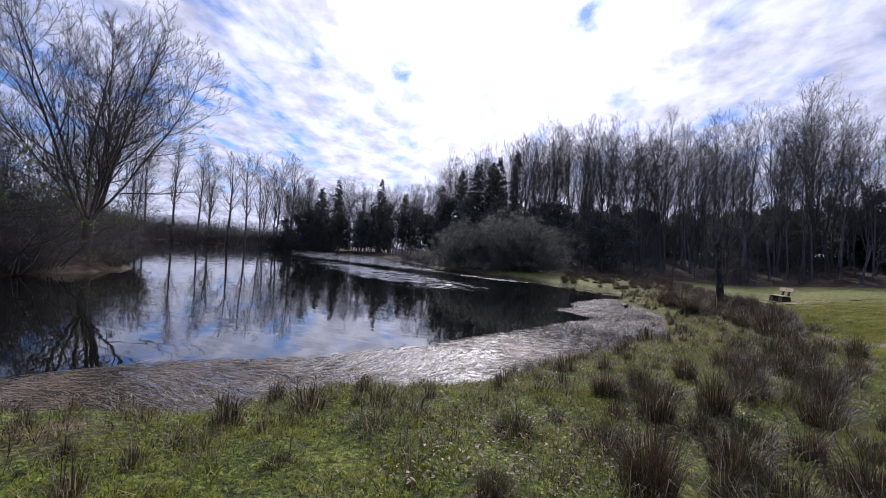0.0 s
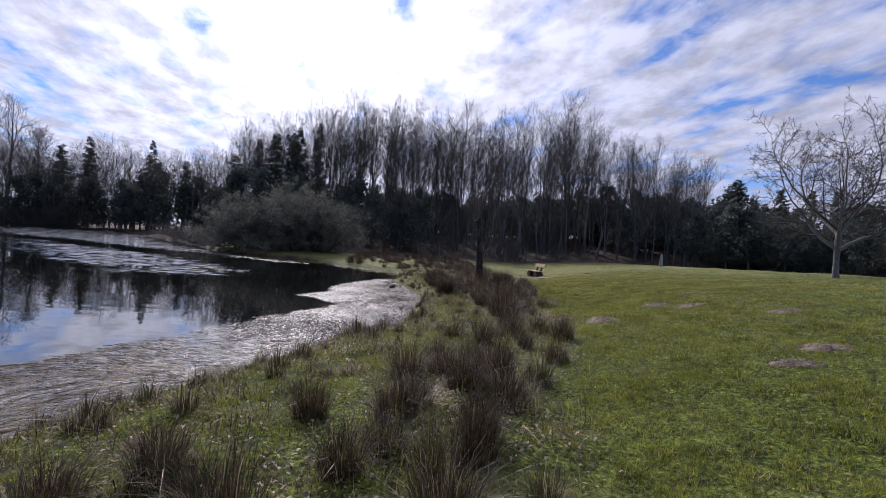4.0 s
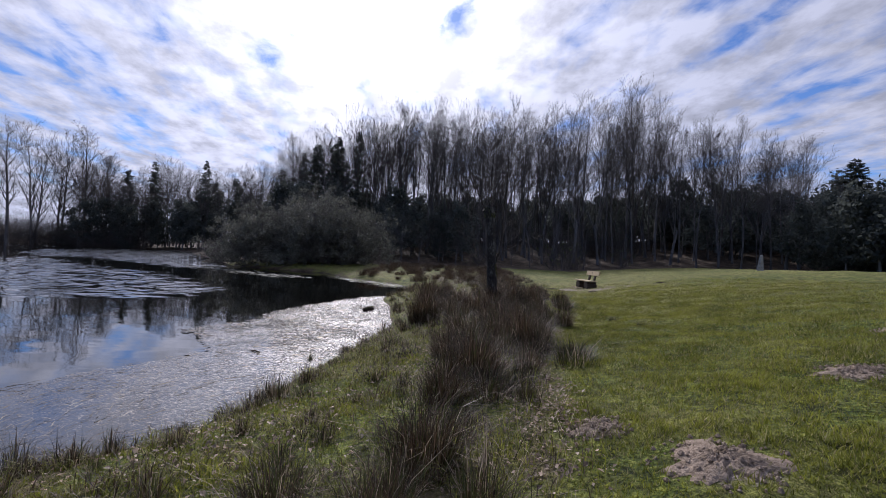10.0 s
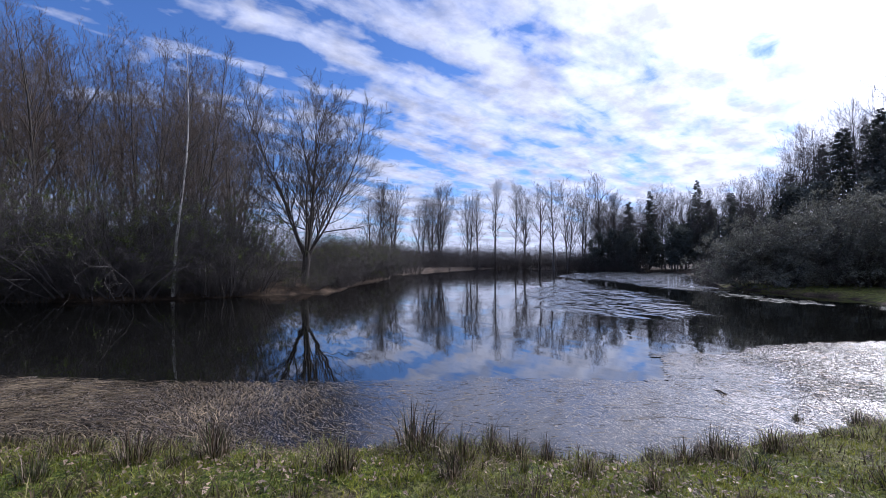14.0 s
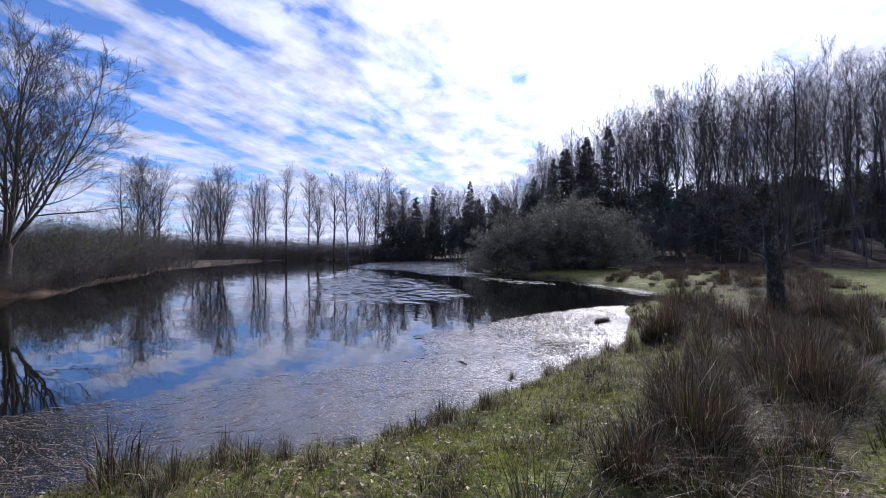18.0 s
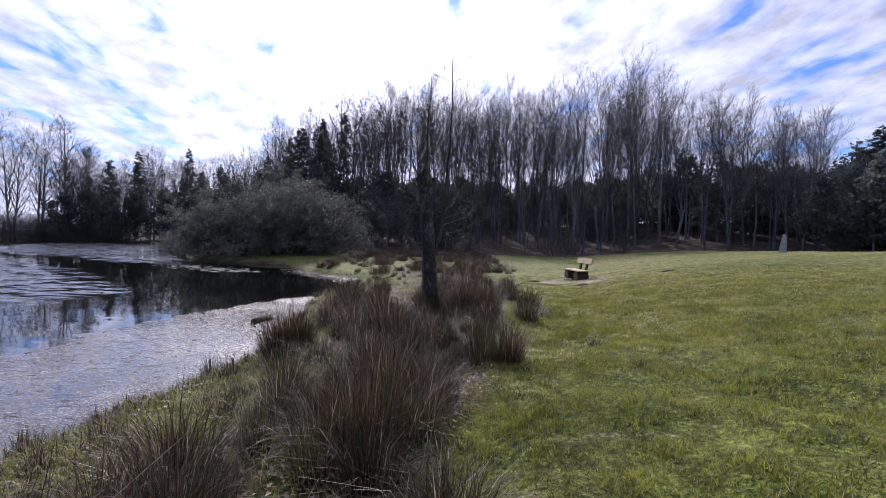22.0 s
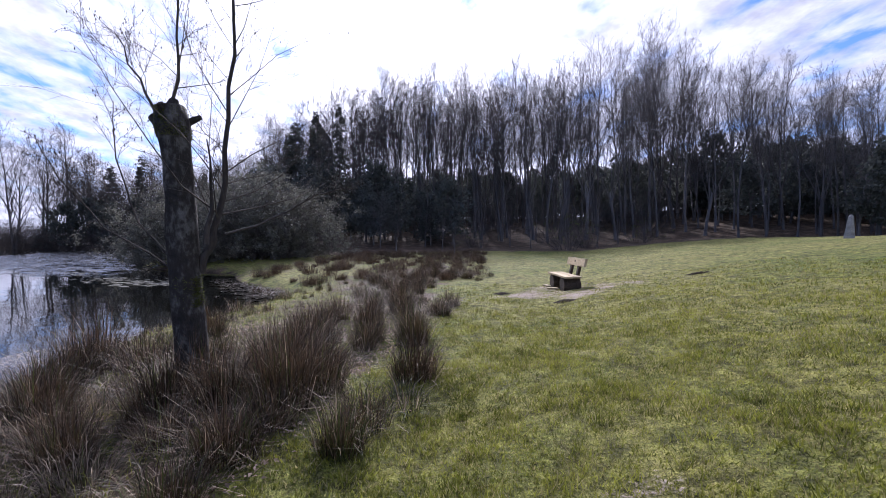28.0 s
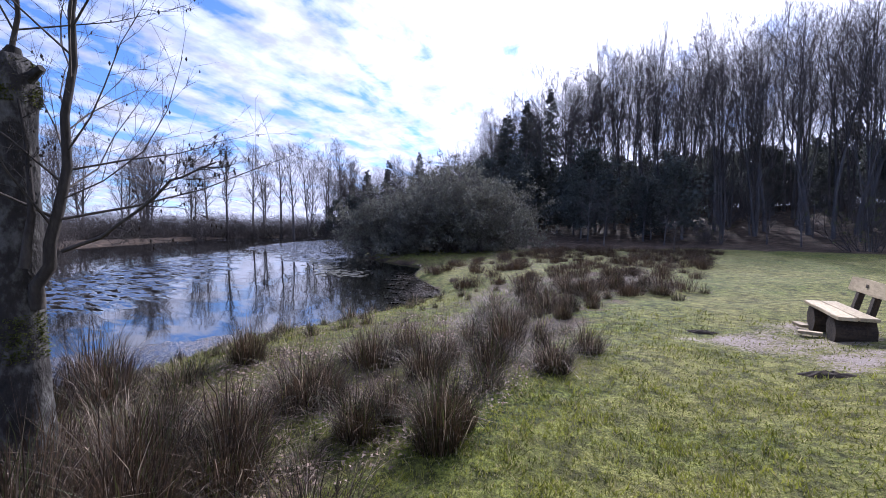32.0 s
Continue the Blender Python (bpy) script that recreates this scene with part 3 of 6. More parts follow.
SHORE = rounded([(-8.2, -4.4), (-6.6, -3.3), (-5.8, -1.8), (-4.4, -0.9), (-3.5, 0.6), (-2.6, 2.4), (-1.7, 4.3), (-1.2, 5.5), (-0.5, 6.2), (-0.1, 7.2), (0.1, 8.9),
                 (0.4, 11.0), (0.6, 13.0), (0.2, 15.2), (-0.2, 17.2), (-0.8, 19.2), (-0.5, 21.6), (-0.6, 24.6), (-1.6, 27.0), (-5.4, 30.2), (-8.6, 34.4), (-13.0, 36.0), (-18.5, 39.5),
                 (-24, 47), (-30, 56), (-42, 71), (-60, 88), (-84, 92), (-104, 78), (-96, 62), (-58, 26), (-46, 20), (-33, 12.2), (-27.6, 10.2), (-24.6, 8.0), (-23.2, 3.4), (-22.8, 0.0),
                 (-23, -4), (-23.6, -8), (-21, -14), (-14, -15), (-10, -10)], 5)
MAT = rounded([(-9.4, -4.0), (-8.6, -1.9), (-7.2, -0.6), (-6.3, 0.8), (-5.4, 2.3), (-4.5, 4.3), (-4.1, 5.2), (-3.5, 7.0), (-2.7, 8.6), (-2.2, 9.9), (-3.2, 11.1), (-3.75, 11.4), (-3.0, 13.0), (-3.0, 15.2), (-2.0, 18.6), (-0.9, 20.2),
               (0.4, 18), (1.2, 14), (1.2, 9), (0.6, 6.4), (-0.6, 4.6), (-2.5, 1.2), (-4.5, -2.2), (-7, -5)], 5)
WIND = [rounded([(-37, 38.5), (-25, 32), (-16.5, 27.4), (-11.4, 23.2), (-8.0, 19.8), (-8.2, 16.6), (-10.4, 14.6), (-13.5, 15.5), (-20, 21), (-29, 29.5)], 6),
        rounded([(-42, 44), (-30, 38.5), (-20, 33.6), (-15.5, 34.0), (-17, 36.5), (-24, 44), (-33, 56), (-44, 76), (-56, 86), (-66, 80), (-55, 58)], 6)]
COVE_MAT = rounded([(-0.4, 24.6), (-1.8, 24.9), (-3.4, 26.6), (-5.9, 29.6), (-6.8, 31.0), (-5.2, 30.9), (-2.6, 28.6), (-1.0, 26.8)], 5)


def lawn_foot(y):
    """The line along which the lawn starts to rise."""
    return np.interp(y, (-40, -10, 0, 5, 8, 13, 22, 35, 50, 70, 120), (-6, 0, 1.5, 2.2, 3.2, 5.6, 7.6, 11, 14, 22, 40))


def land(px, py):
    px, py = np.asarray(px, float), np.asarray(py, float)
    s = signed(px, py, SHORE)
    bank = np.interp(s, (-6, -2, -0.6, -0.12, 0.12, 0.7, 1.6, 3.5, 12, 60, 400), (-1.2, -0.7, -0.25, -0.06, 0.09, 0.27, 0.38, 0.46, 0.5, 0.7, 1.4))
    u = np.clip((px - lawn_foot(py)) / 14, 0, 1)
    rise = np.interp(py, (-10, 12, 34, 60, 100), (1.75, 1.65, 1.25, 0.8, 1.6)) * (1.25 * u - 0.25 * u ** 3)
    z = bank + np.where(s > 0, rise * np.clip(s / 3, 0, 1), 0)
    # low mounds under the rushes, small unevenness all over
    rough = 0.035 * np.sin(px * 1.7 + 0.6 * np.sin(py * 1.3)) * np.sin(py * 1.45 + 0.9 * np.sin(px * 0.9)) + 0.018 * np.sin(px * 4.1 + py * 1.1) * np.sin(py * 3.7 - px * 0.8)
    west = np.interp(s, (0, 0.5, 2.5, 12, 60), (0, 0.12, 0.35, 0.9, 1.2)) * np.clip((-px - 14) / 6, 0, 1) * np.clip((30 - py) / 14, 0, 1)
    z = z + west + 4.6 * np.clip((py - np.interp(px, (-30, -6, 4, 14, 30, 60, 200), (58, 60, 62, 60, 62, 58, 60))) / 36, 0, 1) ** 0.9 * np.clip((px + 45) / 20, 0, 1)
    return z + rough * np.clip(s / 1.2, 0.05, 1)


def land_at(x, y):
    return float(land(np.array([x]), np.array([y]))[0])


class Field:
    """A function of the plan, sampled on a grid near the walk and read in between."""

    def __init__(self, fn, box=(-13, 17, -11, 31), step=0.1):
        self.box, self.step = box, step
        gx, gy = np.meshgrid(np.arange(box[0], box[1] + step, step), np.arange(box[2], box[3] + step, step))
        self.grid = fn(gx.ravel(), gy.ravel()).reshape(gx.shape)

    def __call__(self, px, py):
        u = np.clip((px - self.box[0]) / self.step, 0, self.grid.shape[1] - 1.001)
        v = np.clip((py - self.box[2]) / self.step, 0, self.grid.shape[0] - 1.001)
        i, j = u.astype(int), v.astype(int)
        a, b = u - i, v - j
        g = self.grid
        return (g[j, i] * (1 - a) + g[j, i + 1] * a) * (1 - b) + (g[j + 1, i] * (1 - a) + g[j + 1, i + 1] * a) * b


def graded(lo, hi, a, b, fine, grow):
    """Coordinates that are fine between a and b and widen outwards."""
    mid = list(np.arange(a, b, fine))
    left, right, st = [], [], fine
    x = a
    while x > lo:
        st *= grow
        x -= st
        left.append(x)
    st, x = fine, mid[-1]
    while x < hi:
        st *= grow
        x += st
        right.append(x)
    return np.array(left[::-1] + mid + right)


def sheet(xs, ys, height):
    gx, gy = np.meshgrid(xs, ys)
    z = height(gx.ravel(), gy.ravel())
    v = np.stack([gx.ravel(), gy.ravel(), z], 1)
    n, m = len(xs), len(ys)
    i = (np.arange(m - 1)[:, None] * n + np.arange(n - 1)[None, :]).ravel()
    return v, np.stack([i, i + 1, i + n + 1, i + n], 1)


def ground_surface():
    """Short grass with worn, mossy and straw-coloured patches; leaf litter and mud where the trees and the shore are."""
    m = bpy.data.materials.new("meadow_ground")
    m.use_nodes = True
    add = nodes_of(m.node_tree)
    at = add("ShaderNodeNewGeometry").outputs["Position"]
    big = add("ShaderNodeTexNoise", ins={"Vector": at, "Scale": 0.16, "Detail": 3.0})
    mid = add("ShaderNodeTexNoise", ins={"Vector": at, "Scale": 1.3, "Detail": 5.0, "Roughness": 0.6})
    fine = add("ShaderNodeTexNoise", ins={"Vector": at, "Scale": 24.0, "Detail": 5.0, "Roughness": 0.65})
    hair = add("ShaderNodeTexNoise", ins={"Vector": at, "Scale": 90.0, "Detail": 3.0, "Roughness": 0.6})
    knot = add("ShaderNodeTexNoise", ins={"Vector": at, "Scale": 5.5, "Detail": 5.0, "Roughness": 0.7})
    green = ramp(add, fine.outputs["Fac"], (0.36, (0.016, 0.026, 0.004)), (0.50, (0.085, 0.118, 0.014)), (0.64, (0.25, 0.27, 0.045)))
    straw = ramp(add, hair.outputs["Fac"], (0.35, (0.10, 0.095, 0.02)), (0.65, (0.40, 0.36, 0.11)))
    north = add("ShaderNodeMapRange", ins={"Value": add("ShaderNodeSeparateXYZ", ins={0: at}).outputs["Y"], 1: 0.0, 2: 16.0, 3: -0.07, 4: 0.11})
    dry = ramp(add, maths(add, "ADD", north.outputs[0], maths(add, "MULTIPLY_ADD", big.outputs["Fac"], 0.7, maths(add, "MULTIPLY", mid.outputs["Fac"], 0.6))), (0.58, 0.0), (0.85, 0.75))
    lawn = mixed(add, dry, green, straw)
    lawn = mixed(add, 1.0, lawn, ramp(add, knot.outputs["Fac"], (0.38, 0.35), (0.52, 0.9), (0.64, 1.35)), "MULTIPLY")
    litter = ramp(add, maths(add, "MULTIPLY_ADD", fine.outputs["Fac"], 0.6, maths(add, "MULTIPLY", mid.outputs["Fac"], 0.5)), (0.44, (0.018, 0.013, 0.009)), (0.58, (0.075, 0.051, 0.032)), (0.70, (0.22, 0.155, 0.105)))
    zone = add("ShaderNodeAttribute")
    zone.attribute_name = "zone"
    soft = maths(add, "ADD", zone.outputs["Fac"], maths(add, "MULTIPLY_ADD", mid.outputs["Fac"], 0.9, -0.45))
    pick = ramp(add, soft, (0.4, 0.0), (0.62, 1.0))
    worn = add("ShaderNodeAttribute")
    worn.attribute_name = "worn"
    sand = ramp(add, maths(add, "MULTIPLY_ADD", fine.outputs["Fac"], 0.55, maths(add, "MULTIPLY", mid.outputs["Fac"], 0.55)), (0.40, (0.13, 0.096, 0.07)), (0.56, (0.30, 0.235, 0.185)), (0.72, (0.44, 0.37, 0.31)))
    open_soil = ramp(add, maths(add, "ADD", worn.outputs["Fac"], maths(add, "MULTIPLY_ADD", maths(add, "ADD", fine.outputs["Fac"], mid.outputs["Fac"]), 1.3, -1.3)), (0.40, 0.0), (0.62, 1.0))
    col = mixed(add, open_soil, mixed(add, pick, lawn, litter), sand)
    b = add("ShaderNodeBump", ins={"Strength": 1.0, "Distance": 0.05, "Height": fine.outputs["Fac"]})
    b2 = add("ShaderNodeBump", ins={"Strength": 0.6, "Distance": 0.008, "Height": hair.outputs["Fac"], "Normal": b.outputs[0]})
    bsdf = add("ShaderNodeBsdfPrincipled", ins={"Base Color": col, "Roughness": 0.9, "Specular IOR Level": 0.2, "Normal": b2.outputs[0]})
    out = add("ShaderNodeOutputMaterial")
    m.node_tree.links.new(bsdf.outputs[0], out.inputs[0])
    return m


RUSH_BELT = rounded([(-2.6, -7.5), (-0.6, -4.6), (0.9, -1.6), (1.9, 1.2), (2.9, 3.6), (3.4, 6.5), (3.9, 9.5), (4.6, 13), (4.8, 16), (5.2, 20), (4.6, 25), (5.4, 29), (3.0, 32), (0.4, 29), (1.2, 24), (1.2, 20), (1.3, 17),
                     (1.8, 14.0), (2.1, 11), (2.0, 8.5), (1.7, 6.0), (0.1, 2.4), (-1.2, -1.0), (-3.4, -4.6)], 4)


def zone_of(px, py):
    """1 where leaf litter, mud and forest floor lie, 0 on the lawn."""
    belt = np.clip(0.46 - 0.4 * signed(px, py, RUSH_BELT), 0, 0.53) * np.interp(py, (-9, -3, 1, 4), (0, 0.45, 0.75, 1)) * (1 - 0.5 * np.exp(-((py - 3.6) / 1.6) ** 2))
    s = signed(px, py, SHORE)
    mud = np.clip(0.55 - s * 1.6, 0, 1)
    edge = np.interp(px, (-30, -6, 4, 14, 30, 60, 200), (40, 45, 50, 47, 52, 55, 60))
    wood = np.clip((py - edge) / 4, 0, 1)
    far = 0.40 * np.clip((py - 27) / 4, 0, 1) * np.clip((7.5 - px) / 2.5, 0, 1) * np.clip((50 - py) / 4, 0, 1)
    left = np.clip((-px - 14 - 0.2 * np.abs(py)) / 6, 0, 1)
    bank = 0.42 * np.clip((3.4 - s) / 1.6, 0, 1) * np.clip((26 - py) / 4, 0, 1)
    return np.maximum.reduce([belt, mud, wood, left, far, bank])


BARE = [((4.0, 5.12), 0.42, 0.34, 0.09), ((3.5, 5.85), 0.27, 0.22, 0.05), ((6.17, 6.72), 0.40, 0.24, 0.05), ((6.7, 6.2), 0.4, 0.25, 0.05), ((4.2, 6.9), 0.45, 0.3, 0.03), ((7.9, 6.0), 0.3, 0.2, 0.04), ((5.65, 1.94), 0.42, 0.26, 0.06),
        ((4.6, 1.3), 0.35, 0.2, 0.04), ((5.75, 10.8), 0.4, 0.3, 0.03), ((5.2, 9.4), 0.5, 0.22, 0.02), ((7.07, 13.9), 0.42, 0.28, 0.02), ((7.38, 16.8), 0.34, 0.22, 0.02), ((8.3, 8.4), 0.5, 0.22, 0.04), ((5.95, 12.6), 0.3, 0.3, 0.02), ((3.9, 6.3), 0.3, 0.2, 0.03), ((7.4, 4.4), 0.4, 0.25, 0.05)]
YARD = rounded([(6.1, 22.6), (6.9, 22.0), (7.5, 21.4), (8.4, 20.9), (9.2, 21.6), (10.0, 22.6), (11.8, 23.0), (11.6, 23.5), (10.2, 23.8), (9.3, 24.6), (8.6, 25.6), (7.6, 25.2), (7.0, 24.0)], 5)


def bare_spots(px, py):
    """How far inside a bare patch of soil, from 0 to 1."""
    out = np.zeros(px.shape)
    for (x, y), a, b, h in BARE:
        out = np.maximum(out, (0.75 if h > 0.035 else 0.42) * (1 - ((px - x) / a) ** 2 - ((py - y) / b) ** 2))
    out = np.maximum(out, np.clip(0.08 - signed(px, py, YARD) / 1.3, 0, 0.5))
    return np.clip(out, 0, 1)


def build_ground():
    xs = graded(-1500, 1500, -11, 15, 0.16, 1.09)
    ys = graded(-900, 1800, -8, 27, 0.16, 1.09)
    v, q = sheet(xs, ys, land)
    me = fast_mesh("ground", v, q, ground_surface(), True)
    a = me.attributes.new("zone", "FLOAT", "POINT")
    a.data.foreach_set("value", zone_of(v[:, 0], v[:, 1]).astype(np.float32))
    me.attributes.new("worn", "FLOAT", "POINT").data.foreach_set("value", bare_spots(v[:, 0], v[:, 1]).astype(np.float32))
    tagged(new("ground", me), "short grass lawn sloping down to the pond bank", "ground", kind="structure")
    lo, hi = SHORE.min(0) - 1.0, SHORE.max(0) + 1.0
    v, q = sheet(np.linspace(lo[0], hi[0], 170), np.linspace(lo[1], hi[1], 150), lambda a, b: np.zeros(len(a)))
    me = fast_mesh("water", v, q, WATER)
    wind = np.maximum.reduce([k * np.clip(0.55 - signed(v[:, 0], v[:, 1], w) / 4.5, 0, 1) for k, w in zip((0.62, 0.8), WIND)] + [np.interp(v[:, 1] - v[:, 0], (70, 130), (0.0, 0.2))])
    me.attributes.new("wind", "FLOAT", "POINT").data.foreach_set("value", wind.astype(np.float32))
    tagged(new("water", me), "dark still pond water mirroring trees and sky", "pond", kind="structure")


build_ground()

SHORE_AT = Field(lambda a, b: signed(a, b, SHORE))
BELT_AT = Field(lambda a, b: signed(a, b, RUSH_BELT))
MAT_AT = Field(lambda a, b: signed(a, b, MAT))
LAND_AT = Field(land)
BARE_AT = Field(bare_spots)


# ---- woods ----
EYE = (2.0, 1.7)                     # a spot on the bank from which the skyline is laid out
SPRUCE = [conifer(31, 20, 4.4, "tall dark spruce with drooping whorled branches", 0.10, 34), conifer(32, 15, 4.0, "dark spruce standing among bare trees", 0.04, 30), conifer(35, 18, 3.2, "thin-topped old spruce with sparse branches", 0.25, 26, 0.6, 0.55)]
TALL_H = (20, 22, 18.5, 21, 19, 20, 18, 20)
TALL = [bare_tree(100 + i, TALL_H[i], (0.15, 0.18, 0.14, 0.15, 0.16, 0.13)[i], (0.36, 0.42, 0.33, 0.45, 0.3, 0.4)[i], (0.22, 0.19, 0.22, 0.18, 0.24, 0.2)[i], 0.55, 0.11, (22, 7, 4, 3), 0.13, stems=(1, 1, 2, 1, 2, 1)[i], fork=0.07, sway=0.03, bark=BARK_DARK, thin_r=0.011, thick=0.02, label="tall slender leafless tree in the wood") for i in range(6)]
TALL += [fan_tree(130 + i, TALL_H[6 + i], 0.2, 0.3, 5, 0.42, (7, 5, 4, 3), 0.07, 0.012, BARK_DARK, label="tall leafless tree with a spreading crown in the wood") for i in range(2)]
POPLAR_H = (18, 19, 17, 18)
POPLAR = [bare_tree(140 + i, POPLAR_H[i], 0.26, (0.24, 0.3, 0.2, 0.26)[i], (0.27, 0.23, 0.27, 0.25)[i], 0.6, 0.1, (24, 8, 4, 3), 0.12, thick=0.024, stems=(2, 1, 3, 2)[i], fork=0.08, sway=0.03, bark=BARK_DARK, thin_r=0.017, label="bare tree with upswept branches on the far shore") for i in range(4)]
MID_H = (14, 15, 13, 13.5)
MID = [bare_tree(160 + i, MID_H[i], (0.11, 0.13, 0.10)[i], 0.2, 0.22, 0.65, 0.1, (26, 7, 4, 4), 0.13, bark=BARK, twig=TWIG_PALE, thin_r=0.008, label="leafless tree on the wooded bank", stems=(1, 2, 1)[i], fork=0.08, sway=0.035) for i in range(3)]
MID.append(fan_tree(165, 13.5, 0.16, 0.25, 5, 0.4, (8, 6, 4, 3), 0.07, 0.008, BARK, TWIG_PALE, "leafless tree with a spreading crown on the wooded bank"))
EDGE = [bare_tree(180 + i, (5.5, 6.5)[i], 0.07, 0.2, 0.3, 0.85, 0.05, (16, 6, 4, 3), 0.16, stems=(1, 2)[i], fork=0.1, bark=BARK_DARK, thin_r=0.005, label="young leafless tree at the edge of the wood") for i in range(2)]
SCRUB = [shrub(60 + i, 6.5, 4.5, 22, 0, TWIG, None, "leafless tangled undergrowth", "undergrowth", twigs=7, fine=3) for i in range(3)]
SCRUB_WARM = [shrub(70 + i, 6.0, 4.2, 26, 2200, TWIG, LEAF_BUD, "brown bankside brush with first green buds", "bankside_shrub", leaf_size=0.06, twigs=8, fine=3) for i in range(3)]


def shade_tree(seed, height, radius, foot, leaves, label):
    """A dark evergreen of the underwood, its crown browsed off below."""
    rng = np.random.default_rng(seed)
    root = new("evergreen_tree")
    wood, green = Geo(), Geo()
    line = bent(rng, (0, 0, -0.2), (0, 0, 1), height * 0.95, 6, 0.05, 0.0)
    wood.tube(line, [0.11, 0.1, 0.085, 0.07, 0.055, 0.035, 0.01], 6)
    for j in range(22):
        k = foot + (1 - foot) * j / 22
        p, d = along(line, k)
        w = rng.random() * 6.283
        tip = p + np.array((math.cos(w), math.sin(w), rng.uniform(-0.1, 0.35))) * radius * math.sin(math.pi * min(1, 0.25 + 0.72 * (k - foot) / (1 - foot))) * rng.uniform(0.7, 1.1)
        wood.spike(p, tip, 0.03)
        for _ in range(leaves // 22):
            q = p + (tip - p) * rng.uniform(0.15, 1.1) + rng.normal(0, radius * 0.13, 3)
            if q[2] < height * foot * 0.9:
                continue
            a = unit(rng.normal(0, 1, 3))
            green.leaf(q, a, unit(np.cross(a, rng.normal(0, 1, 3))), rng.uniform(0.22, 0.5), rng.uniform(0.07, 0.16))
    part("trunk", wood, BARK_DARK, root)
    part("crown", green, NEEDLE, root)
    return tagged(root, label, "tree")


SHADE = [shade_tree(41, 8.5, 2.8, 0.2, 2000, "dark evergreen tree of the underwood, browsed below"), shade_tree(42, 7.0, 2.4, 0.16, 1700, "dark low evergreen of the underwood"), shade_tree(43, 10.5, 3.0, 0.1, 2600, "dark dense evergreen at the back of the wood")]

SKYLINE = ((-42, 8.0), (-38.5, 8.2), (-36, 9.5), (-29, 10.0), (-24.6, 11.2), (-22, 14.6), (-17, 14.5), (-14, 17.0), (-12, 18.7), (21, 19.0), (26, 16.0), (32, 14.8), (38, 12.0), (42, 9.4), (47, 8.8), (54, 7.4), (75, 7.0))
NEAR_EDGE = ((-42, 118), (-34, 108), (-27, 96), (-22, 84), (-17, 74), (-10, 67), (0, 66), (10, 62), (20, 66), (30, 66), (40, 60), (50, 55), (75, 50))


def skyline(b):
    return float(np.interp(b, *zip(*SKYLINE)))


def near_edge(b):
    return float(np.interp(b, *zip(*NEAR_EDGE)))


def spot(b, d):
    a = radians(b)
    return EYE[0] + d * math.sin(a), EYE[1] + d * math.cos(a)


def wooded(rng, n, b0, b1, d0, d1, gap, taken):
    """Places in a band of the wood: bearings, and metres behind its edge."""
    out = []
    for _ in range(n * 30):
        if len(out) >= n:
            break
        b = rng.uniform(b0, b1)
        d = near_edge(b) + rng.uniform(d0, d1)
        x, y = spot(b, d)
        if any((x - p) ** 2 + (y - q) ** 2 < gap * gap for p, q in taken):
            continue
        taken.append((x, y))
        out.append((x, y, b, d))
    return out


def stand(kinds, heights, rng, x, y, tall, group):
    """A copy of one of the kinds, grown to a height."""
    i = int(rng.integers(len(kinds)))
    if kinds is TALL:
        tall = tall * 0.89
    ob = put(kinds[i], x, y, land_at(x, y), rng.uniform(0, 360), tall / heights[i])
    ob["group"] = group
    return ob


def tall_at(b, d):
    return d * math.tan(radians(skyline(b))) + 1.0


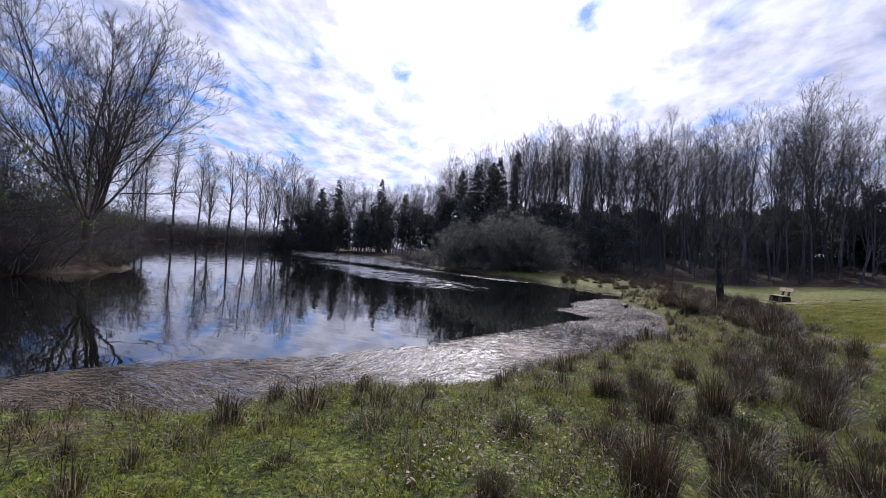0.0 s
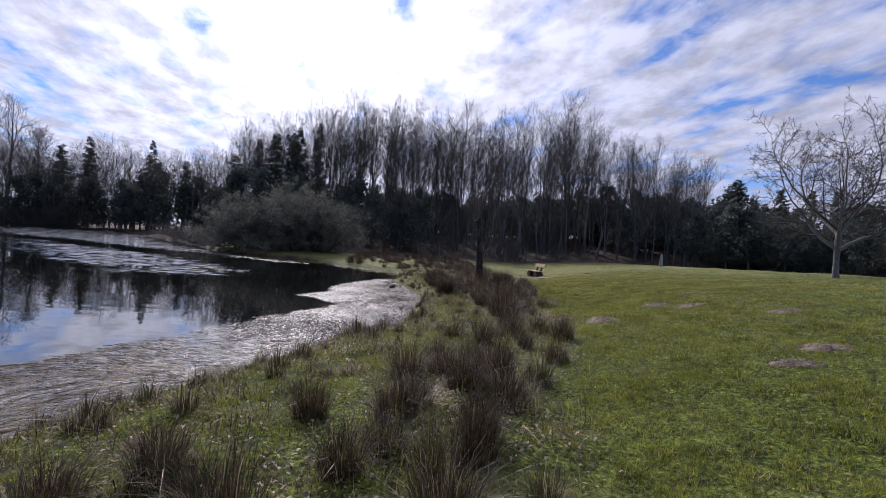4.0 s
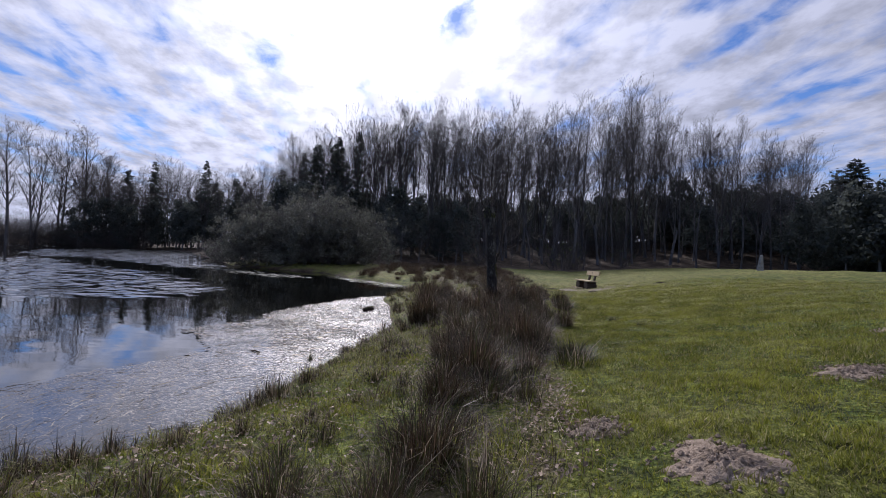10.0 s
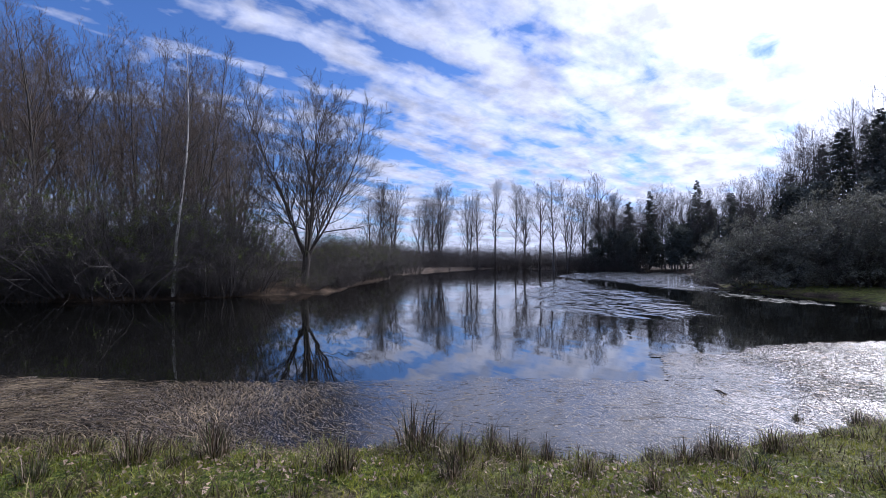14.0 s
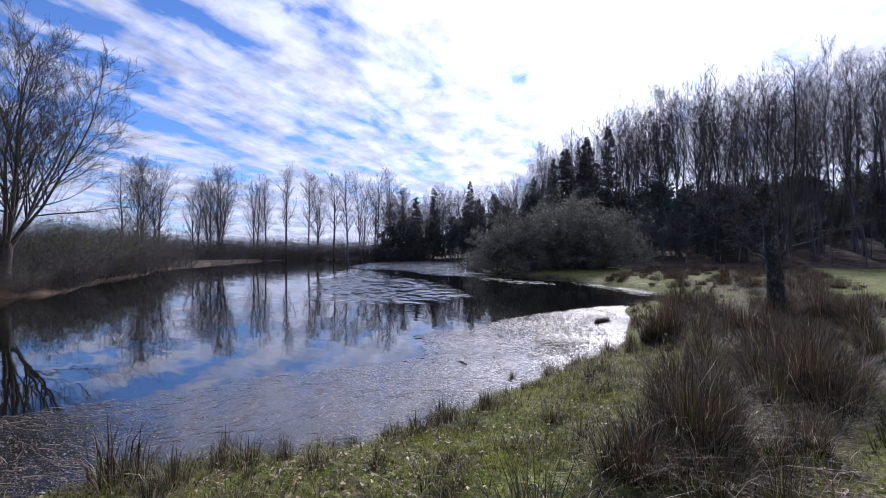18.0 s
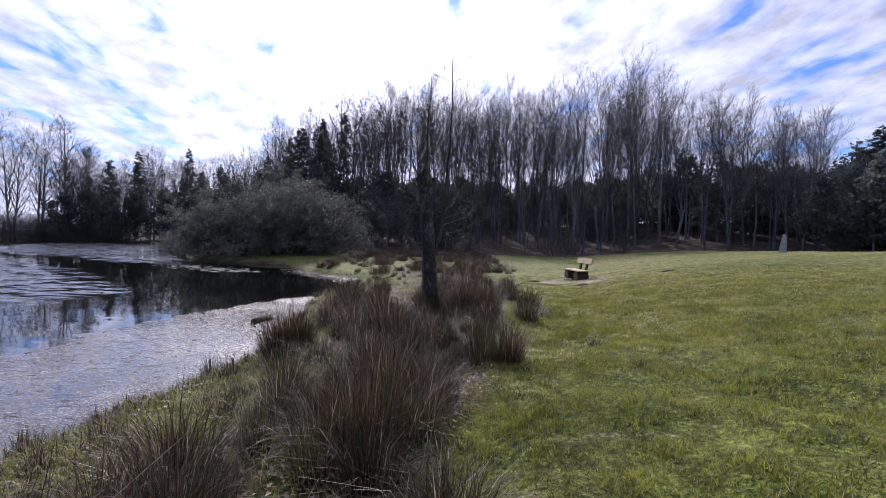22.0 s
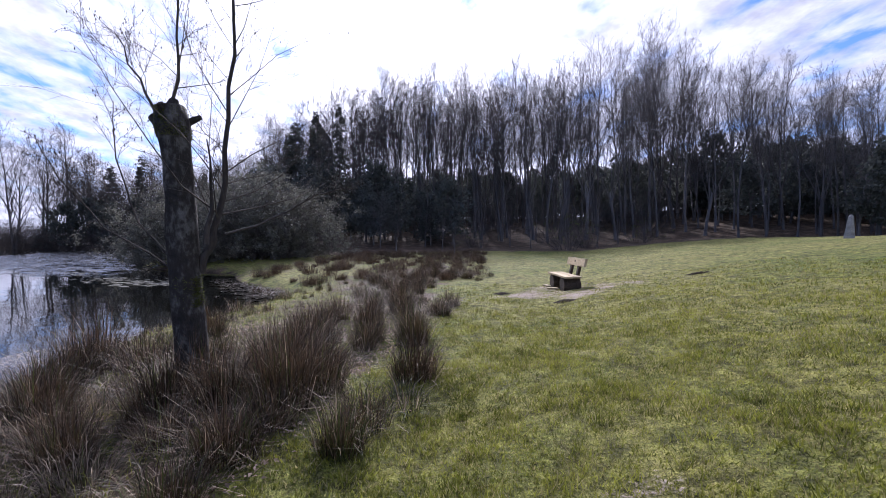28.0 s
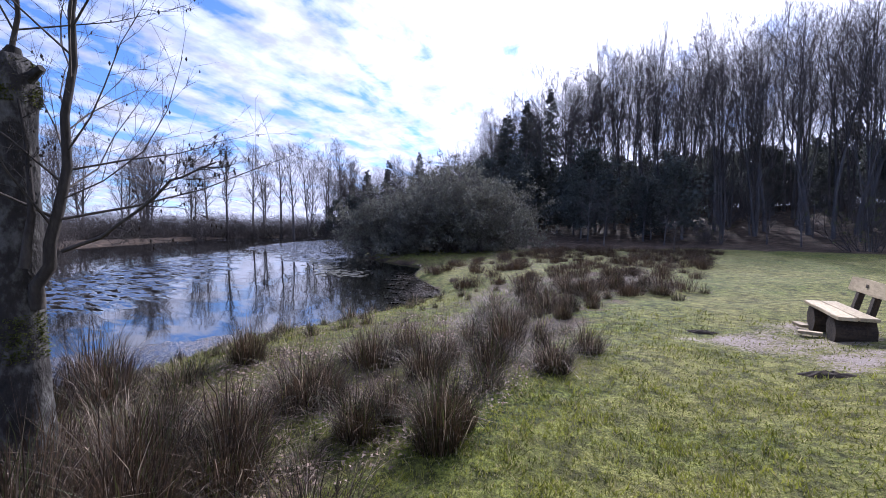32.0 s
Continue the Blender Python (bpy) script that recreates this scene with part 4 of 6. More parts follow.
def build_woods():
    rng = np.random.default_rng(7)
    taken = []
    th = TALL_H
    for x, y, b, d in wooded(rng, 66, -13, 36, 0, 9, 2.6, taken):
        stand(TALL, th, rng, x, y, tall_at(b, d) * rng.uniform(0.8, 0.96), "trees of the wood")
    for x, y, b, d in wooded(rng, 84, -15, 37, 9, 32, 2.8, taken):
        stand(TALL, th, rng, x, y, tall_at(b, d) * rng.uniform(0.8, 0.97), "trees of the wood")
    for x, y, b, d in wooded(rng, 22, 36, 72, 2, 16, 3.0, taken):
        stand(SPRUCE[:2], (20, 15), rng, x, y, tall_at(b, d) * rng.uniform(0.7, 1.06), "spruces of the wood")
    for x, y, b, d in wooded(rng, 24, 27, 64, 2, 14, 3.0, taken):
        stand(TALL, th, rng, x, y, tall_at(b, d) * rng.uniform(0.85, 1.06), "trees of the wood")
    for x, y, b, d in wooded(rng, 9, -24, -13.0, 0, 16, 3.0, taken):
        stand(SPRUCE, (20, 15, 18), rng, x, y, tall_at(b, d) * rng.uniform(0.55, 0.86), "spruces of the wood")
    for x, y, b, d in wooded(rng, 7, -42, -23, 4, 22, 4.0, taken):
        stand(SPRUCE, (20, 15, 18), rng, x, y, tall_at(b, d) * rng.uniform(0.75, 1.0), "spruces of the wood")
    for x, y, b, d in wooded(rng, 100, -44, -14, -2, 26, 2.8, taken):
        stand(TALL, th, rng, x, y, tall_at(b, d) * rng.uniform(0.8, 1.0), "trees of the wood")
    # the dark underwood below the tall trees
    for x, y, b, d in wooded(rng, 90, -24, 38, 14, 32, 2.4, taken):
        stand(SHADE, (8.5, 7.0, 10.5), rng, x, y, rng.uniform(5.0, 9.5) * d / 85, "evergreens of the underwood")
    for x, y, b, d in wooded(rng, 18, -24, 0, -6, 8, 2.6, taken):
        stand(SHADE, (8.5, 7.0, 10.5), rng, x, y, rng.uniform(6.5, 12.0), "evergreens of the underwood")
    for x, y, b, d in wooded(rng, 52, -44, -22, -3, 18, 2.6, taken):
        stand(SHADE, (8.5, 7.0, 10.5), rng, x, y, tall_at(b, d) * rng.uniform(0.4, 0.72), "evergreens of the underwood")
    for x, y, b, d in wooded(rng, 44, 34, 72, -3, 9, 2.4, taken):
        stand(SHADE, (8.5, 7.0, 10.5), rng, x, y, rng.uniform(5, 8.5), "evergreens of the underwood")
    for x, y, b, d in wooded(rng, 60, 25, 72, 4, 24, 2.6, taken):
        stand(SHADE, (8.5, 7.0, 10.5), rng, x, y, tall_at(b, d) * rng.uniform(0.42, 0.76), "evergreens of the underwood")
    for x, y, b, d in wooded(rng, 70, -20, 40, 6, 32, 2.6, taken):
        stand(SCRUB, (4.5, 4.5, 4.5), rng, x, y, rng.uniform(5, 9), "undergrowth of the wood")
    for x, y, b, d in wooded(rng, 170, -24, 46, 28, 46, 2.1, taken):
        stand(SHADE, (8.5, 7.0, 10.5), rng, x, y, rng.uniform(7.5, 12.0), "evergreens of the underwood")
    for x, y, b, d in wooded(rng, 14, 26, 44, 1, 9, 2.4, taken) + wooded(rng, 5, -16, -6, 2, 9, 2.4, taken):
        stand(SHADE, (8.5, 7.0, 10.5), rng, x, y, rng.uniform(5.0, 9.5), "evergreens of the underwood")
    for x, y, b, d in wooded(rng, 80, -24, 48, 40, 58, 2.4, taken):
        stand(SCRUB, (4.5, 4.5, 4.5), rng, x, y, rng.uniform(5, 8), "undergrowth of the wood")
    # saplings along the edge of the lawn
    for x, y in ((3.5, 44.5), (13.3, 51.4), (7.3, 66.0), (10.5, 57), (17.5, 58), (1.0, 58), (-3.5, 55), (5.2, 61), (20.5, 61), (14.5, 62), (-1.5, 62), (8.5, 60.5), (24, 63), (11.8, 64), (-6.5, 60)):
        stand(EDGE, (5.5, 6.5), rng, x, y, 2.4 if (x, y) == (3.5, 44.5) else rng.uniform(4.5, 7.0), "young trees at the wood's edge")


def build_far_shore():
    rng = np.random.default_rng(17)
    for b in (-73, -71.4, -69.8, -66.2, -64.8, -63.6, -59.8, -58.6, -56.2, -53.6, -52.4, -50.4, -48.6, -46.9, -45.0, -43.2, -41.5):
        d = rng.uniform(122, 138)
        x, y = spot(b, d)
        stand(POPLAR, POPLAR_H, rng, x, y, d * math.tan(radians(10.6 * rng.uniform(0.86, 1.05))), "trees of the far shore")
    for i in range(150):
        b = -80 + 42 * (i + rng.random()) / 150
        x, y = spot(b, float(np.interp(b, (-80, -72, -66, -60, -50, -44, -38), (74, 88, 104, 124, 127, 118, 110))) + rng.uniform(0, 9))
        stand(SCRUB, (4.5, 4.5, 4.5), rng, x, y, rng.uniform(4.5, 7.0), "brush of the far shore")
    for i in range(70):
        x, y = spot(-86 + 52 * (i + rng.random()) / 70, rng.uniform(150, 190))
        stand(SCRUB, (4.5, 4.5, 4.5), rng, x, y, rng.uniform(6, 8.5), "hedge far behind the pond")


def build_west_bank():
    rng = np.random.default_rng(27)
    taken = [(-26.3, 7.3)]
    for _ in range(1500):
        if len(taken) > 95:
            break
        b, d = rng.uniform(-132, -87), rng.uniform(33, 60)
        x, y = spot(b, d)
        if y > 7.5 or any((x - p) ** 2 + (y - q) ** 2 < 3.2 for p, q in taken):
            continue
        taken.append((x, y))
        tall = d * math.tan(radians(float(np.interp(b, (-112, -101, -96, -90, -86), (21, 20, 21, 19, 14))))) + 1.5
        stand(MID, MID_H, rng, x, y, tall * rng.uniform(0.75, 1.05), "trees of the wooded bank")
    for i in range(84):
        x, y = -23.2 - rng.random() ** 1.6 * 9, -14 + 18.6 * (i + rng.random()) / 84
        if not (abs(y - 0.4) < 1.6 and x > -26.5):
            stand(SCRUB_WARM, (4.2, 4.2, 4.2), rng, x, y, rng.uniform(2.6, 6.4), "brush of the wooded bank")
    for i in range(34):
        k = (i + rng.random()) / 34
        x, y = -27.6 - 36 * k + rng.uniform(-1, 1), 9.9 + 17.6 * k - rng.uniform(0, 1.8)
        stand(SCRUB_WARM, (4.2, 4.2, 4.2), rng, x, y, rng.uniform(2.0, 4.6), "brush of the wooded bank")


def build_bank_tip():
    rng = np.random.default_rng(37)
    rim = SHORE[(SHORE[:, 0] < -20) & (SHORE[:, 0] > -101) & (SHORE[:, 1] < 68)]
    for i in range(240):
        k = (i + rng.random()) / 240 * (len(rim) - 1)
        a, b = rim[int(k)], rim[min(int(k) + 1, len(rim) - 1)]
        if np.hypot(*(b - a)) > 14:
            continue
        x, y = a + (b - a) * (k % 1) + rng.uniform(-0.6, 0.6, 2)
        if signed(np.array([x]), np.array([y]), SHORE)[0] > 0.0 and math.hypot(x + 25.3, y - 7.0) > 2.2:
            stand(SCRUB, (4.5, 4.5, 4.5), rng, x, y, rng.uniform(1.2, 2.4) * float(np.interp(x, (-90, -50, -30), (2.4, 1.8, 1.0))), "low brush along the water")
    for _ in range(60):
        a, r = rng.uniform(0, 6.283), rng.uniform(0.5, 1.7)
        x, y = -26.3 + 2.9 * r * math.cos(a), 7.0 + 2.3 * r * math.sin(a)
        if signed(np.array([x]), np.array([y]), SHORE)[0] > 0.15:
            stand(SCRUB_WARM, (4.2, 4.2, 4.2), rng, x, y, rng.uniform(0.7, 1.5), "brush of the wooded bank")


build_woods()
build_bank_tip()
build_far_shore()
build_west_bank()

lone = fan_tree(211, 12.4, 0.27, 0.15, 10, 0.58, (16, 8, 6, 4), 0.04, 0.009, BARK, BARK, label="large leafless tree with a rounded crown on the far bank", sway=0.08, wobble=0.13)
lone.matrix_basis = pose(-26.3, 7.3, land_at(-26.3, 7.3), 0, 0, 40)
birch = bare_tree(215, 14.4, 0.085, 0.3, 0.13, 0.6, 0.08, (30, 6, 4, 3), 0.12, bark=BARK_BIRCH, thin_r=0.006, label="slim white-barked birch at the water's edge", sway=0.03)
birch.matrix_basis = pose(-23.0, 0.3, land_at(-23.0, 0.3))
birch2 = bare_tree(216, 12.0, 0.08, 0.3, 0.16, 0.6, 0.1, (24, 6, 4, 3), 0.1, bark=BARK_BIRCH, thin_r=0.008, label="pale birch behind the brush of the bank")
birch2.matrix_basis = pose(-30.5, 4.4, land_at(-30.5, 4.4))


def hawthorn(seed):
    """A short trunk that forks low into crooked limbs with dense thorny twigs."""
    rng = np.random.default_rng(seed)
    root = new("hawthorn_tree")
    wood, twigs = Wood(), Wood()
    bole = wander(rng, np.array([(0, 0, -0.2)]), np.array([(0.06, 0, 1.0)]), np.array([1.4]), 4, 0.05, 0.0)
    wood.tubes(bole, np.array([[0.14, 0.085, 0.075, 0.08, 0.07]]), 9)
    m = 9
    w = 2 * math.pi * (np.arange(m) + 0.5 * rng.random(m)) / m
    tilt = rng.uniform(0.15, 1.05, m)
    start = np.stack([np.full(m, 0.05), np.zeros(m), rng.uniform(0.65, 1.2, m)], 1)
    limbs = wander(rng, start, np.stack([np.sin(tilt) * np.cos(w), np.sin(tilt) * np.sin(w), np.cos(tilt)], 1), rng.uniform(3.0, 4.6, m), 8, 0.2, 0.06)
    lr = np.tile(0.05 * (1 - 0.93 * np.linspace(0, 1, 9) ** 0.8), (m, 1))
    wood.tubes(limbs, lr, 6)
    boughs, br = sprout(rng, limbs, lr, 13, 0.12, lambda k: 1.5 * (1.1 - 0.6 * k), 0.95, 5, 0.24, 0.03, 0.011, 0.6, 0.014)
    twigs.tubes(boughs, br, 4)
    subs, sr = sprout(rng, boughs, br, 7, 0.1, lambda k: 0.42 * (1.15 - 0.5 * k), 0.9, 3, 0.24, 0.02, 0.007, 0.6, 0.016, True)
    twigs.tubes(subs, sr, 3)
    ends, er = sprout(rng, subs, sr, 5, 0.1, lambda k: 0.45 * (1.15 - 0.5 * k), 0.8, 2, 0.24, 0.02, 0.005, 0.7, 0.016, True)
    twigs.tubes(ends, er, 3)
    tips(rng, twigs, ends, 3, 0.004)
    part("trunk", wood.mesh("trunk", BARK_DARK, True), None, root)
    part("crown", twigs.mesh("crown", BARK), None, root)
    return tagged(root, "gnarled leafless hawthorn standing alone on the lawn", "tree")


thorn = hawthorn(223)
thorn.matrix_basis = pose(16.3, 11.5, land_at(16.3, 11.5), 0, 0, 200) @ Matrix.Diagonal((1.2, 1.2, 1.5, 1))

willow = [shrub(81, 11.5, 6.0, 60, 60000, TWIG, LEAF_BUSH, "broad grey-green willow bush hanging over the water", "willow_bush", 0.15, twigs=16, fine=5, dome=0.55),
          shrub(82, 9.0, 7.2, 56, 60000, TWIG, LEAF_BUSH, "tall rounded grey-green willow bush on the shore", "willow_bush", 0.15, twigs=16, fine=5, dome=0.4)]
willow[0].matrix_basis = pose(-16.2, 39.6, 0.1) @ Matrix.Scale(0.86, 4)
willow[1].matrix_basis = pose(-10.2, 41.6, 0.3) @ Matrix.Scale(0.94, 4)
tagged(put(willow[1], -12.6, 44.6, 0.3, 70, 0.94), group="willow bushes")
for x, y, tall in ((13.3, 51.4, 4.2), (16.5, 57.5, 3.6), (4.6, 60.5, 3.0), (22.0, 59.0, 3.4)):
    put(SCRUB_WARM[0], x, y, land_at(x, y), 30 * x, tall / 4.2, "small tree at the wood's edge with first green buds")["group"] = "budding trees at the wood's edge"
drop(*SPRUCE, *TALL, *POPLAR, *MID, *EDGE, *SCRUB, *SCRUB_WARM, *SHADE)


# ---- floating mats on the pond ----
def mat_surface():
    m = bpy.data.materials.new("wet_floating_reed")
    m.use_nodes = True
    add = nodes_of(m.node_tree)
    at = add("ShaderNodeNewGeometry").outputs["Position"]
    lay = add("ShaderNodeMapping", ins={"Vector": at, "Rotation": (0, 0, 0.7), "Scale": (14.0, 46.0, 1)})
    straw = add("ShaderNodeTexNoise", ins={"Vector": lay.outputs[0], "Scale": 1.0, "Detail": 5.0, "Roughness": 0.65, "Distortion": 1.6})
    lay2 = add("ShaderNodeMapping", ins={"Vector": at, "Rotation": (0, 0, -0.35), "Scale": (18.0, 52.0, 1)})
    straw2 = add("ShaderNodeTexNoise", ins={"Vector": lay2.outputs[0], "Scale": 1.0, "Detail": 4.0, "Roughness": 0.6, "Distortion": 1.2})
    both = maths(add, "MAXIMUM", straw.outputs["Fac"], straw2.outputs["Fac"])
    broad = add("ShaderNodeTexNoise", ins={"Vector": at, "Scale": 0.7, "Detail": 4.0})
    pale = add("ShaderNodeAttribute")
    pale.attribute_name = "straw_cover"
    # the attribute shifts the mix: more, paler straw and less open water
    both = maths(add, "ADD", both, maths(add, "MULTIPLY_ADD", pale.outputs["Fac"], 0.07, maths(add, "MULTIPLY_ADD", broad.outputs["Fac"], 0.12, -0.11)))
    col = ramp(add, both, (0.54, (0.006, 0.006, 0.005)), (0.61, (0.10, 0.072, 0.045)), (0.71, (0.44, 0.35, 0.26)))
    wet = ramp(add, both, (0.55, 0.05), (0.63, 0.48))
    speck = add("ShaderNodeTexNoise", ins={"Vector": lay.outputs[0], "Scale": 1.3, "Detail": 4.0, "Roughness": 0.6})
    tilt = slopes(add, speck.outputs["Color"], ramp(add, both, (0.58, 0.14), (0.69, 1.2)))
    b = add("ShaderNodeVectorMath", op="NORMALIZE", ins={0: add("ShaderNodeVectorMath", op="ADD", ins={0: tilt, 1: (0, 0, 1)}).outputs[0]})
    # IOR set above that of wet reed, so the mat mirrors more sky
    bsdf = add("ShaderNodeBsdfPrincipled", ins={"Base Color": col, "Roughness": wet, "IOR": 2.2, "Specular IOR Level": 0.5, "Normal": b.outputs[0]})
    out = add("ShaderNodeOutputMaterial")
    m.node_tree.links.new(bsdf.outputs[0], out.inputs[0])
    return m


def raft(name, line, step, z, material, label, ragged, seed):
    """A thin floating sheet with a ragged rim, kept to the water."""
    lo, hi = line.min(0) - 0.4, line.max(0) + 0.4
    xs, ys = np.arange(lo[0], hi[0], step), np.arange(lo[1], hi[1], step)
    v, q = sheet(xs, ys, lambda a, b: np.full(len(a), z))
    cx, cy = v[q].mean(1)[:, 0], v[q].mean(1)[:, 1]
    wob = ragged * (np.sin(cx * 5.1 + 2 * np.sin(cy * 2.3)) + np.sin(cy * 7.7 + 1.5 * np.sin(cx * 3.1 + seed)) + 0.7 * np.sin(cx * 17 + cy * 13))
    keep = (signed(cx, cy, line) + wob < 0) & (signed(cx, cy, SHORE) < 0.25)
    q = q[keep]
    used = np.unique(q)
    new_i = np.zeros(len(v), int)
    new_i[used] = np.arange(len(used))
    v = v[used]
    v[:, 2] += 0.004 * np.sin(v[:, 0] * 3.3) * np.sin(v[:, 1] * 2.9)
    me = fast_mesh(name, v, new_i[q], material)
    me.attributes.new("straw_cover", "FLOAT", "POINT").data.foreach_set("value", np.interp(v[:, 1] + 0.3 * v[:, 0], (2.2, 3.6, 5.6, 7.6, 20, 22), (1.0, 0.35, 0.3, 1.0, 1.0, 0.25)).astype(np.float32))
    return tagged(new(name, me), label, "reeds", kind="stuff")


FLOAT = mat_surface()
raft("reed_mat", MAT, 0.12, 0.012, FLOAT, "matted dead reeds floating along the pond bank", 0.06, 1)
raft("reed_mat", COVE_MAT, 0.15, 0.012, FLOAT, "pale floating dead reeds in a small cove", 0.34, 2)


def ribbons(rng, base, turn, height, lean, width, sag):
    """Many grass or rush blades as bent tapering ribbons: corners and triangles."""
    n = len(base)
    d = np.stack([np.cos(turn), np.sin(turn), np.zeros(n)], 1)
    t2 = turn + math.pi / 2 + rng.uniform(-0.6, 0.6, n)
    s = np.stack([np.cos(t2), np.sin(t2), np.zeros(n)], 1) * width[:, None]
    up = np.array((0, 0, 1.0))
    p1 = base + d * (lean * 0.33)[:, None] + up * (height * 0.6)[:, None]
    p2 = base + d * lean[:, None] + up * (height * (1 - sag))[:, None]
    v = np.stack([base - s, base + s, p1 + 0.75 * s, p1 - 0.75 * s, p2], 1).reshape(-1, 3)
    i = np.arange(n)[:, None] * 5
    f = np.concatenate([i + (0, 1, 2), i + (0, 2, 3), i + (3, 2, 4)], 1).reshape(-1, 3)
    return v, f


def flat_straws(rng, px, py, pz, turn, length, width, tilt):
    """Straws that lie flat."""
    n = len(px)
    d = np.stack([np.cos(turn), np.sin(turn), tilt], 1) * (length / 2)[:, None]
    s = np.stack([-np.sin(turn), np.cos(turn), np.clip(rng.normal(0, 0.45, n), -1, 1)], 1) * (width / 2)[:, None]
    c = np.stack([px, py, pz], 1)
    bow = np.array((0, 0, 1.0)) * (length * 0.03)[:, None]
    v = np.stack([c - d - s, c - d + s, c + s + bow, c - s + bow, c + d], 1).reshape(-1, 3)
    i = np.arange(n)[:, None] * 5
    f = np.concatenate([i + (0, 2, 1), i + (0, 3, 2), i + (3, 4, 2)], 1).reshape(-1, 3)
    return v, f


def build_floating_straw():
    rng = np.random.default_rng(51)
    lo, hi = MAT.min(0), MAT.max(0)
    n = 190000
    px, py = rng.uniform(lo[0], hi[0], n), rng.uniform(lo[1], hi[1], n)
    keep = (MAT_AT(px, py) < -0.02 + 0.12 * rng.random(n) ** 3) & (SHORE_AT(px, py) < 0.3) & (rng.random(n) < np.clip(0.6 - (py + 0.55 * px - 0.5) / 6.0, 0.15, 0.6))
    px, py = px[keep], py[keep]
    n = len(px)
    flow = 0.75 + 0.6 * np.sin(px * 0.9 + py * 0.5) + 0.4 * np.sin(py * 1.7 - px * 1.3)
    v, f = flat_straws(rng, px, py, 0.016 + 0.012 * rng.random(n), flow + rng.normal(0, 0.28, n), rng.uniform(0.05, 0.34, n) * np.interp(py + 0.3 * px, (2.5, 5), (1.2, 0.7)), rng.uniform(0.003, 0.0065, n) * np.interp(py + 0.3 * px, (2.5, 5), (1.4, 1.0)), rng.normal(0.0, 0.03, n))
    tagged(new("floating_straw", fast_mesh("floating_straw", v, f, STRAW)), "dead straw and reed blades lying on the water", "reeds", kind="stuff")
    n = 260
    k = rng.random(n)
    px, py = np.interp(k, (0, 0.4, 1), (-19.5, -13.5, -7.8)) + rng.normal(0, 0.7, n), np.interp(k, (0, 0.4, 1), (35.5, 31.6, 28.6)) + rng.normal(0, 0.5, n)
    w = rng.uniform(0, 6.28, n)
    r = rng.uniform(0.05, 0.17, n)
    ring = np.arange(6) * math.pi / 3
    v = np.stack([px[:, None] + r[:, None] * np.cos(ring + w[:, None]) * 1.4, py[:, None] + r[:, None] * np.sin(ring + w[:, None]), np.full((n, 6), 0.01) + 0.012 * rng.random((n, 6))], 2).reshape(-1, 3)
    f = (np.arange(n)[:, None] * 6 + np.arange(6)).reshape(-1, 6)
    tagged(new("floating_pads", fast_mesh("floating_pads", v, f, LEAF_BUSH)), "small floating leaf pads in a line on the pond", "water plants", kind="stuff")


build_floating_straw()


# ---- rushes, tufts and grass of the bank ----
def rush(seed, n, height, radius, lean, green, straw, label, name="rush_clump"):
    """A tussock of rushes: dead brown stems, some straw, some green."""
    rng = np.random.default_rng(seed)
    root = new(name)
    share = {"dead_foliage": (1 - green - straw, RUSH), "straw_foliage": (straw, RUSH_STRAW), "green_foliage": (green, RUSH_GREEN)}
    for what, (s, material) in share.items():
        m = int(n * s)
        if m < 6:
            continue
        a, r = rng.uniform(0, 6.283, m), radius * np.sqrt(rng.random(m))
        base = np.stack([r * np.cos(a), r * np.sin(a), np.full(m, -0.05)], 1)
        h = height * (1 - 0.3 * (r / radius) ** 2) * rng.uniform(0.3, 1.2, m) ** 1.25
        ln = h * (0.06 + 0.8 * lean * rng.random(m) ** 2.5 + 0.7 * (r / radius) ** 1.5 * lean * rng.uniform(0.5, 1.3, m))
        if what == "straw_foliage":
            ln = ln * rng.uniform(1.0, 1.9, m)
        # the whole tussock leans a little one way, and tufts of it hang together
        lock = rng.integers(0, 9, m)
        swing = rng.normal(0, 0.6, 9)[lock]
        h = h * rng.uniform(0.65, 1.1, 9)[lock]
        v, f = ribbons(rng, base, a + swing + rng.normal(0, 0.5, m), h, ln, rng.uniform(0.0016, 0.0042, m), rng.uniform(0.0, 0.3, m) * (0.2 + ln / h))
        part(what, fast_mesh(what, v, f, material), None, root)
    return tagged(root, label, "rushes")


RUSHES = [rush(301, 900, 0.58, 0.20, 0.8, 0.12, 0.11, "dense brown rush clump with straw-coloured tips"),
          rush(302, 900, 0.66, 0.18, 0.65, 0.16, 0.08, "tall dark brown rush clump on the bank"),
          rush(303, 700, 0.42, 0.22, 1.1, 0.26, 0.12, "low spreading brown rush clump"),
          rush(304, 700, 0.58, 0.16, 0.6, 0.45, 0.1, "half-green rush clump with dead brown stems"),
          rush(305, 520, 0.40, 0.22, 1.5, 0.08, 0.5, "flattened straw-coloured rush clump"),
          rush(306, 1200, 0.72, 0.25, 0.7, 0.1, 0.07, "large dark rush clump full of dead stems")]
TUFTS = [rush(321, 230, 0.30, 0.10, 0.6, 0.55, 0.2, "small green tuft at the water's edge", "grass_tuft"),
         rush(322, 260, 0.34, 0.11, 0.55, 0.25, 0.25, "small dark tuft of rushes at the water's edge", "grass_tuft"),
         rush(323, 300, 0.24, 0.14, 0.9, 0.75, 0.15, "fresh green tuft of long grass", "grass_tuft")]

